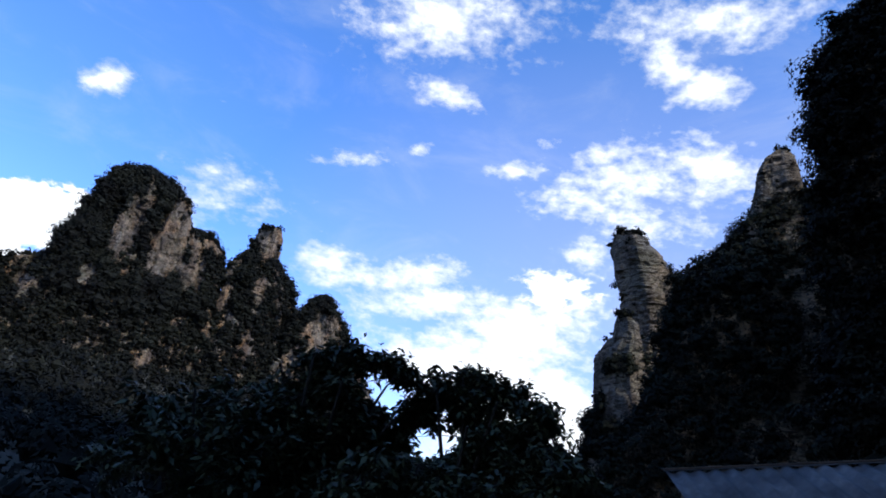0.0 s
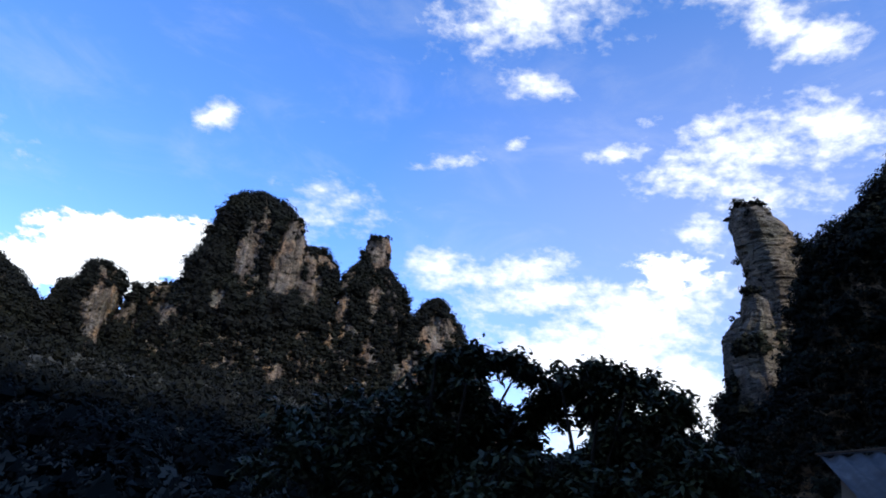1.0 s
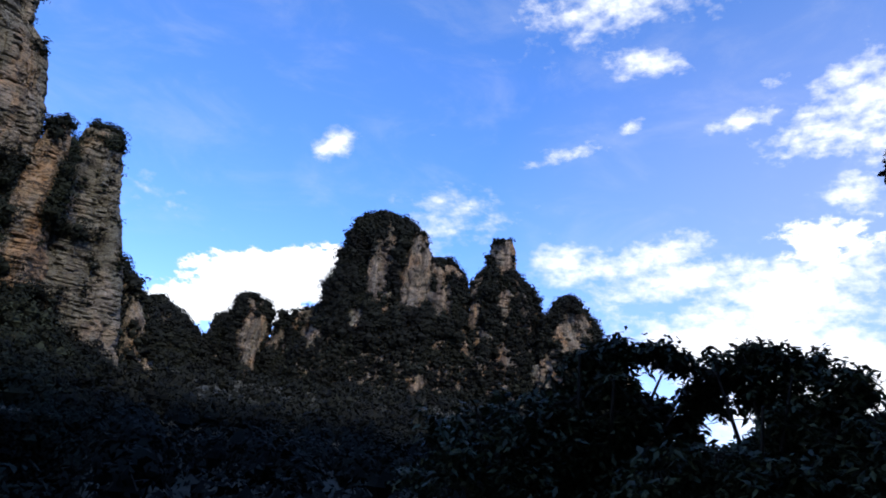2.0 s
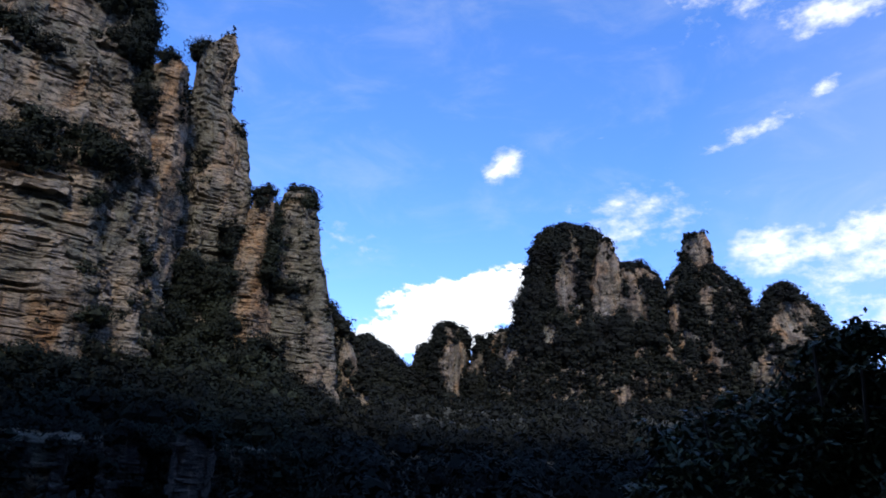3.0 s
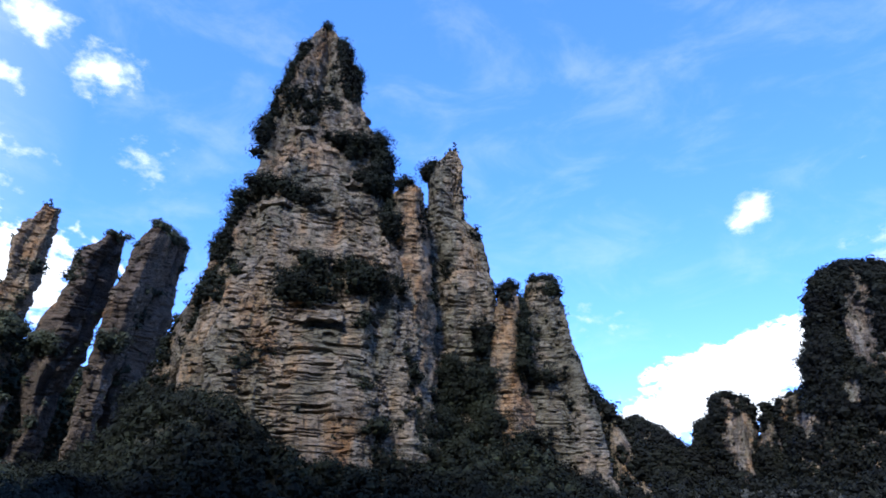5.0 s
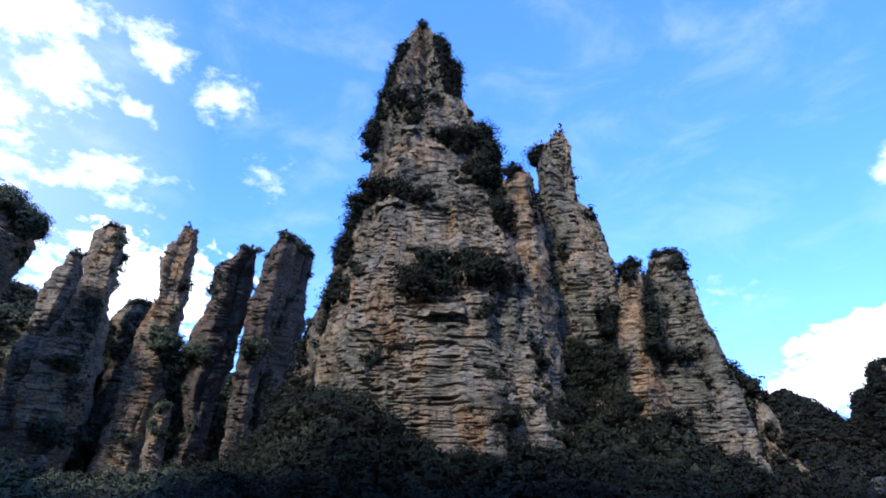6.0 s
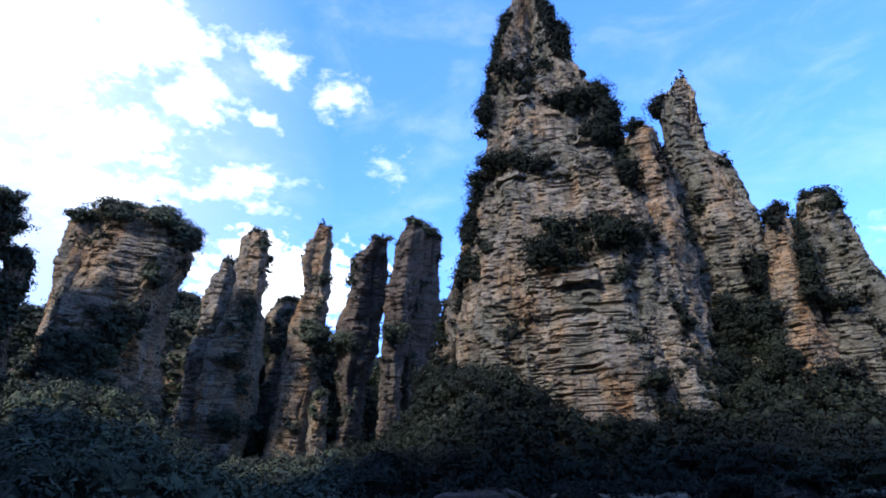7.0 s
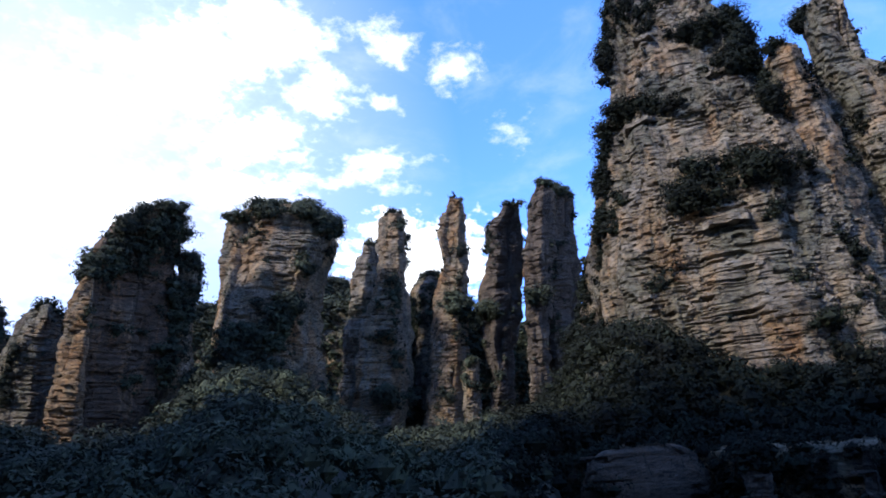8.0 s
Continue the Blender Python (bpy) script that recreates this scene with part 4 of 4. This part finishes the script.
tagged(column("sandstone_crag", 160, [(1, -14.5, -21), (10.6, -15.2, -20.3), (13.4, -14.8, -19.7), (15.6, -14.9, -19.1), (16.9, -16.0, -18.8), (18.4, -16.3, -18.4), (19.0, -16.5, -17.5)], 0.8, 0.6, 102, rough=0.7, cap=1.2, cover=0.35, wedge=(0.3, 0.9, 0.6),
       owner="slope", tone=(0.3, 0.5, 0.7), patches=[(-17, 9, 4, 2.5, 1.2)], shrub=(0.8, 1.8)), "shaded rock shoulder below the leaning pillar", "crag")
tagged(column("wooded_slope", 130, [(-4, -17, -46), (8, -18.5, -45), (14, -20.4, -44), (20, -21.4, -42), (22.2, -22.4, -40), (23.2, -24.6, -39), (25, -26.4, -38), (27, -28.0, -36), (27.8, -29.2, -35)], 0.5, 1.5, 103, thick=1.7, cap=30, cover=0.95,
       owner="slope", shrub=(1.3, 2.8)), "steep shaded slope covered in forest", "slope")
tagged(column("sandstone_crag", 128, [(22, -26.3, -33), (25.9, -26.9, -32.1), (28.1, -27.4, -31.8), (29.5, -27.6, -31.4), (30.8, -27.8, -31.1), (31.7, -28.2, -30.8), (32.2, -28.9, -30.5), (32.5, -29.3, -30.3)], 0.7, 0.5, 104, rough=0.55, cap=0.8, cover=0.12, owner="slope", tone=(0.4, 0.4, 0.7), shrub=(0.6, 1.4)), "bare rock knob above the forest", "crag")
tagged(column("wooded_slope", 70, [(-6, -33, -64), (20, -33.8, -62), (29, -34.3, -60), (31, -34.5, -58), (36.5, -33.9, -56), (39.5, -35.2, -54), (41.2, -38.5, -52), (44, -42, -50)], 0.5, 1.15, 105, thick=1.6, cap=60, cover=1.0,
       owner="near_slope", shrub=(1.1, 2.3), trees=10), "near hillside in deep shade with dense leaves", "slope")

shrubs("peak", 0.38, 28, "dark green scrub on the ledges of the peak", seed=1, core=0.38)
shrubs("pillars", 0.52, 23, "dark scrub on the pillars' tops and ledges", seed=2, core=0.38, mat=LIT_LEAVES)
shrubs("pillar_slope", 0.8, 14, "forest between the pillars", "hillside_forest", 6, mat=LIT_LEAVES)
shrubs("far", 0.85, 10, "dark forest covering the far crags", "hillside_forest", 3, mat=SHADED_LEAVES)
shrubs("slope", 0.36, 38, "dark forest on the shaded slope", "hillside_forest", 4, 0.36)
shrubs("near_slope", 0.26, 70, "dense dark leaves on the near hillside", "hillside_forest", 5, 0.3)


# ---- small trees on the crowns ----
def tube(bm, a, b, ra, rb, sides=6):
    a, b = Vector(a), Vector(b)
    q = (b - a).to_track_quat("Z", "Y")
    rings = []
    for p_, r_ in ((a, ra), (b, rb)):
        rings.append([bm.verts.new(p_ + q @ Vector((r_ * math.cos(2 * math.pi * k / sides), r_ * math.sin(2 * math.pi * k / sides), 0))) for k in range(sides)])
    for k in range(sides):
        bm.faces.new((rings[0][k], rings[0][(k + 1) % sides], rings[1][(k + 1) % sides], rings[1][k]))
    bm.faces.new(rings[1])


def bm_mesh(name, bm, mat):
    me = bpy.data.meshes.new(name)
    bm.to_mesh(me)
    bm.free()
    me.materials.append(mat)
    return me


def crown_tree(seed):
    rs = np.random.RandomState(seed)
    ob = thing("crag_tree", "small wind-bent tree rooted on bare rock", "tree", "trees on the crags")
    h = 3.6 + rs.rand() * 1.6
    bend = rs.uniform(-0.6, 0.6, 2)
    bm = bmesh.new()
    mids = [Vector((bend[0] * f * f, bend[1] * f * f, h * f)) for f in (0, 0.35, 0.7, 1.0)]
    for k in range(3):
        tube(bm, mids[k], mids[k + 1], 0.16 - 0.04 * k, 0.12 - 0.04 * k)
    cen = []
    for k in range(6):
        a, f = rs.uniform(0, 6.28), 0.45 + 0.55 * k / 5
        p0 = Vector((bend[0] * f * f, bend[1] * f * f, h * f))
        p1 = p0 + Vector((math.cos(a), math.sin(a), 0.35)) * (1.3 * (1.15 - f) + 0.2)
        tube(bm, p0, p1, 0.06, 0.025, 5)
        cen.append(p1)
    part("trunk", bm_mesh("trunk", bm, BARK), ob)
    part("crown", foliage("crown", np.array(cen), np.array([0.75] * 6) * rs.uniform(0.7, 1.2, 6), 0.26, 40, SHRUB, seed, 0.55, 0.4), ob)
    return ob


def plant_crowns():
    rs = np.random.RandomState(4)
    kinds = [crown_tree(400 + k) for k in range(4)]
    kept = [TOPS[k] for k in sorted(rs.permutation(len(TOPS))[:280])]
    for k, (p_, size) in enumerate(kept):
        m = Matrix.Translation(Vector(p_)) @ Matrix.Rotation(rs.uniform(0, 6.28), 4, "Z") @ Matrix.Scale(size, 4)
        if k < 4:
            kinds[k].matrix_basis = m
        else:
            ob = copy_thing(kinds[k % 4], m)
            ob.matrix_basis = m


plant_crowns()


# ---- forest below the cliffs ----
def forest():
    rs = np.random.RandomState(9)
    fb, fd, fh = (np.array(c) for c in zip(*FOOT))
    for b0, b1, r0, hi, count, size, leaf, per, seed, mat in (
            (-40, 50, 52, 0.6, 1300, (2.4, 5.4), 0.5, 70, 21, SHADED_LEAVES), (46, 92, 52, 0.9, 800, (2.4, 5.8), 0.46, 95, 22, SHRUB), (92, 140, 52, 0.9, 850, (2.4, 5.8), 0.46, 95, 28, LIT_LEAVES),
            (-40, 50, 150, 1.05, 2000, (2.6, 5.4), 0.9, 30, 23, SHADED_LEAVES), (46, 92, 150, 1.06, 1000, (2.4, 5.8), 0.55, 70, 24, SHRUB), (92, 140, 150, 1.06, 1000, (2.4, 5.8), 0.55, 70, 29, LIT_LEAVES),
            (75, 91, 158, 1.06, 330, (2.2, 4.6), 0.45, 75, 27, SHRUB), (46, 90, 118, 0.74, 420, (2.4, 4.8), 0.42, 90, 26, SHRUB), (140, 320, 45, 1.1, 700, (3.0, 5.5), 1.3, 20, 25, SHADED_LEAVES)):
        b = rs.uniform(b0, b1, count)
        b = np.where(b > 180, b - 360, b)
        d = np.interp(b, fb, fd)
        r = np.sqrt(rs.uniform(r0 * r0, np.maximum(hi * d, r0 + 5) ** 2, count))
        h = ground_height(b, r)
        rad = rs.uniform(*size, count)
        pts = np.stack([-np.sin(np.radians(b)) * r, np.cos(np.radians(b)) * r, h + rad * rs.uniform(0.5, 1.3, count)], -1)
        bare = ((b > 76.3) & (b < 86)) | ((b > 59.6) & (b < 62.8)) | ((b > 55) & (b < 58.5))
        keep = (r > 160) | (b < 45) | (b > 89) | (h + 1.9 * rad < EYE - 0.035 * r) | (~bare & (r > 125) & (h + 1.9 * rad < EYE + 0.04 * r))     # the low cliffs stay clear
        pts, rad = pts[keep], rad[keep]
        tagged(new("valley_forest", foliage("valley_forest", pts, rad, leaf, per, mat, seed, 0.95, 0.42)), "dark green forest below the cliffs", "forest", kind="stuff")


forest()


# ---- trees on the terrace edge ----
def broadleaf(bearing, dist, top, spread, trunk_height, seed, tips, label, clumps=()):
    """A broad-leaved tree: forked trunk, limbs, twigs and drooping leaves at the twigs' ends.
    clumps: leaf masses as (to the right, up, radius), seen from the terrace."""
    rs = np.random.RandomState(seed)
    ob = thing("broadleaf_tree", label, "tree", "trees on the terrace")
    foot = aim(bearing, 0, dist)
    ob.location = (foot.x, foot.y, float(ground_height(np.array(bearing), np.array(dist))) - 0.1)
    bm = bmesh.new()
    fork = Vector((rs.uniform(-0.2, 0.2), rs.uniform(-0.2, 0.2), trunk_height))
    tube(bm, (0, 0, 0), fork * 0.5 + Vector((0.06, 0, 0)), 0.15, 0.12, 10)
    tube(bm, fork * 0.5 + Vector((0.06, 0, 0)), fork, 0.12, 0.10, 10)
    cz = 0.5 * (top + trunk_height)
    rz = top - cz
    ends = []
    limbs = []
    for k in range(9):
        a = 2 * math.pi * k / 9 + rs.uniform(-0.3, 0.3)
        e = rs.uniform(0.15, 1.35)
        tip = Vector((math.cos(a) * math.cos(e) * spread * 0.7, math.sin(a) * math.cos(e) * spread * 0.7, cz + rz * 0.75 * math.sin(e)))
        mid_ = fork.lerp(tip, 0.5) + Vector(rs.uniform(-0.15, 0.15, 3))
        tube(bm, fork, mid_, 0.07, 0.045, 7)
        tube(bm, mid_, tip, 0.045, 0.02, 6)
        limbs += [fork.lerp(mid_, 0.7), mid_, mid_.lerp(tip, 0.5), tip]
    part("trunk", bm_mesh("trunk", bm, BARK), ob)
    bm = bmesh.new()
    lobes = []
    for k in range(30):
        h_ = 0.86 - 1.5 * (k + 0.5) / 30
        a = 2.399963 * k + rs.uniform(-0.4, 0.4)
        f = rs.uniform(0.62, 0.88) if k % 4 else rs.uniform(0.2, 0.5)
        c_ = math.sqrt(1 - h_ * h_)
        lobes.append((math.cos(a) * c_ * spread * f, math.sin(a) * c_ * spread * f, cz + h_ * rz * f))
    right, away = axes(bearing)
    masses = [(*(right * x_ + away * rs.uniform(-0.35, 0.35) * spread), z_, r_) for x_, z_, r_ in clumps]
    for k in range(tips):
        v = rs.randn(3)
        v /= np.linalg.norm(v)
        o = lobes[k % 30]
        f = rs.uniform(0.1, 0.44) * spread / 2
        p1 = Vector((o[0] + v[0] * f * 1.5, o[1] + v[1] * f * 1.5, o[2] + v[2] * f))
        if masses:
            o = masses[rs.choice(len(masses), p=np.array([q[3] ** 2 for q in masses]) / sum(q[3] ** 2 for q in masses))]
            f = o[3] * rs.uniform(0.2, 1.2)
            p1 = Vector((o[0] + v[0] * f * 1.15, o[1] + v[1] * f * 1.15, o[2] + v[2] * f * 0.8))
        near = min(limbs, key=lambda q: (q - p1).length)
        ends.append(p1)
        if (near - p1).length < 0.8:
            tube(bm, near, p1, 0.008, 0.004, 4)
    tagged(part("branchwork", bm_mesh("branchwork", bm, BARK), ob), kind="stuff")
    ends = np.array(ends)
    per = 20
    own = np.repeat(np.arange(len(ends)), per)
    a = rs.uniform(0, 2 * math.pi, len(own))
    t = np.stack([np.cos(a), np.sin(a), rs.uniform(-1.1, 0.45, len(own))], -1)
    t /= np.linalg.norm(t, axis=1)[:, None]
    b = np.cross(t, np.array([0, 0, 1.0]) + 0.5 * rs.randn(len(own), 3))
    b /= np.linalg.norm(b, axis=1)[:, None]
    nrm = np.cross(t, b)
    ln = rs.uniform(0.10, 0.22, (len(own), 1))
    base = ends[own] + rs.randn(len(own), 3) * 0.07
    w = ln * 0.22
    drop = np.array([0, 0, -1.0]) * ln * 0.18
    v = np.stack([base, base + t * ln * 0.45 - b * w + nrm * w * 0.3, base + t * ln + drop, base + t * ln * 0.45 + b * w + nrm * w * 0.3], 1)
    tagged(part("leafage", mesh_of("leafage", v.reshape(-1, 3), np.arange(len(own) * 4).reshape(-1, 4), LEAF), ob), kind="stuff")
    return ob


broadleaf(6.4, 13.0, 4.85, 1.9, 1.4, 501, 950, "leafy dark green tree in front of the mountain",
          [(0.23, 4.42, 0.4), (0.98, 4.35, 0.38), (1.25, 4.18, 0.24), (-0.18, 4.1, 0.42), (-0.64, 3.5, 0.5), (0.1, 3.6, 0.4), (-1.05, 3.0, 0.55), (-0.5, 2.75, 0.6), (0.3, 2.95, 0.5), (0.85, 3.3, 0.35),
           (-0.9, 2.2, 0.6), (0.0, 2.1, 0.6), (0.8, 2.4, 0.55)])
broadleaf(-6.2, 13.3, 4.95, 2.1, 1.3, 512, 1750, "leafy dark green tree with a round crown",
          [(-0.23, 4.6, 0.4), (-0.88, 4.2, 0.42), (0.47, 4.4, 0.42), (1.03, 3.9, 0.42), (1.5, 3.4, 0.32), (-1.3, 3.75, 0.38), (-0.3, 3.95, 0.48), (0.3, 3.6, 0.45), (0.95, 3.1, 0.45), (-0.1, 3.05, 0.36),
           (-1.75, 3.2, 0.4), (-0.7, 2.5, 0.5), (-1.6, 2.5, 0.5), (1.35, 2.6, 0.42), (0.6, 2.4, 0.5), (1.2, 2.0, 0.6), (0.0, 2.2, 0.55), (1.75, 2.6, 0.4), (0.2, 3.2, 0.42), (0.9, 3.5, 0.4), (-0.4, 2.7, 0.4), (1.4, 3.0, 0.4)])
broadleaf(14.5, 12.5, 3.5, 1.8, 0.7, 503, 420, "low leafy tree at the terrace edge")
broadleaf(-12.8, 12.0, 3.6, 1.0, 1.0, 504, 200, "low thin leafy tree beside the shed")
broadleaf(-7.4, 12.1, 2.9, 1.8, 0.5, 506, 520, "low dense bush below the round tree")
broadleaf(0.8, 11.8, 3.0, 1.6, 0.5, 505, 480, "low leafy bush under the terrace trees")


# ---- the shed ----
def box(bm, lo, hi, m=Matrix.Identity(4)):
    ps = [m @ Vector((x, y, z)) for z in (lo[2], hi[2]) for y in (lo[1], hi[1]) for x in (lo[0], hi[0])]
    v = [bm.verts.new(p_) for p_ in ps]
    for f in ((0, 2, 3, 1), (4, 5, 7, 6), (0, 1, 5, 4), (1, 3, 7, 5), (3, 2, 6, 7), (2, 0, 4, 6)):
        bm.faces.new([v[k] for k in f])


def shed():
    ob = thing("shed", "low shed with a grey corrugated roof in shade", "shed")
    a, b = Vector((4.08, 10.8, 2.98)), Vector((6.68, 9.2, 3.5))
    run = (b - a).normalized()
    down = run.cross(Vector((0, 0, 1))).normalized()
    if down.y > 0:
        down = -down
    down = (down + run * 0.5 + Vector((0, 0, -0.58))).normalized()
    length, fall, pitch = 6.5, 2.6, 0.24
    up = run.cross(down).normalized()
    if up.z < 0:
        up = -up
    n = int(length / pitch)
    per = 8
    xs = np.arange(n * per + 1) * pitch / per
    for k in range(0, n, 5):
        lo, hi = k * per, min((k + 5) * per + 2, n * per)
        vs, qs = [], []
        lift = 0.006 * ((k // 5) % 2)
        for i in range(lo, hi + 1):
            hgt_ = 0.028 * math.cos(2 * math.pi * xs[i] / pitch) + lift
            for dd in (0.0, 0.9, 1.8, fall):
                for th_ in (0.0, -0.006):
                    vs.append(a + run * xs[i] + down * dd + up * (hgt_ + th_))
        m = hi - lo
        for i in range(m):
            for q in range(3):
                b0, b1 = i * 8 + q * 2, (i + 1) * 8 + q * 2
                qs += [(b0, b1, b1 + 2, b0 + 2), (b0 + 3, b1 + 3, b1 + 1, b0 + 1)]
            qs += [(i * 8, i * 8 + 1, (i + 1) * 8 + 1, (i + 1) * 8), (i * 8 + 6, (i + 1) * 8 + 6, (i + 1) * 8 + 7, i * 8 + 7)]
        part("roof_sheet", mesh_of("roof_sheet", [tuple(v) for v in vs], qs, METAL, True), ob, "grey corrugated sheet")
    bm = bmesh.new()
    box(bm, (-0.03, -0.04, 0.03), (length + 0.1, 0.06, 0.04), Matrix.Translation(a) @ Matrix((run, -down, up)).transposed().to_4x4())
    part("ridge_cap", bm_mesh("ridge_cap", bm, METAL), ob)
    bm = bmesh.new()
    tube(bm, a - run * 0.05 + up * 0.05, a + run * length + up * 0.06, 0.016, 0.016, 8)
    part("ridge_pole", bm_mesh("ridge_pole", bm, WOOD), ob)
    bm = bmesh.new()
    low = a + down * 2.3
    far_ = a + run * (length - 0.2)
    box(bm, (0, 0, -3.0), (length - 0.5, 0.18, -0.15), Matrix.Translation(a + run * 0.25) @ Matrix.Rotation(math.atan2(run.y, run.x), 4, "Z"))
    part("back_wall", bm_mesh("back_wall", bm, PLASTER), ob)
    bm = bmesh.new()
    box(bm, (0, 0, -2.2), (length - 0.5, 0.18, -0.12), Matrix.Translation(low + run * 0.25) @ Matrix.Rotation(math.atan2(run.y, run.x), 4, "Z"))
    part("front_wall", bm_mesh("front_wall", bm, PLASTER), ob)


shed()
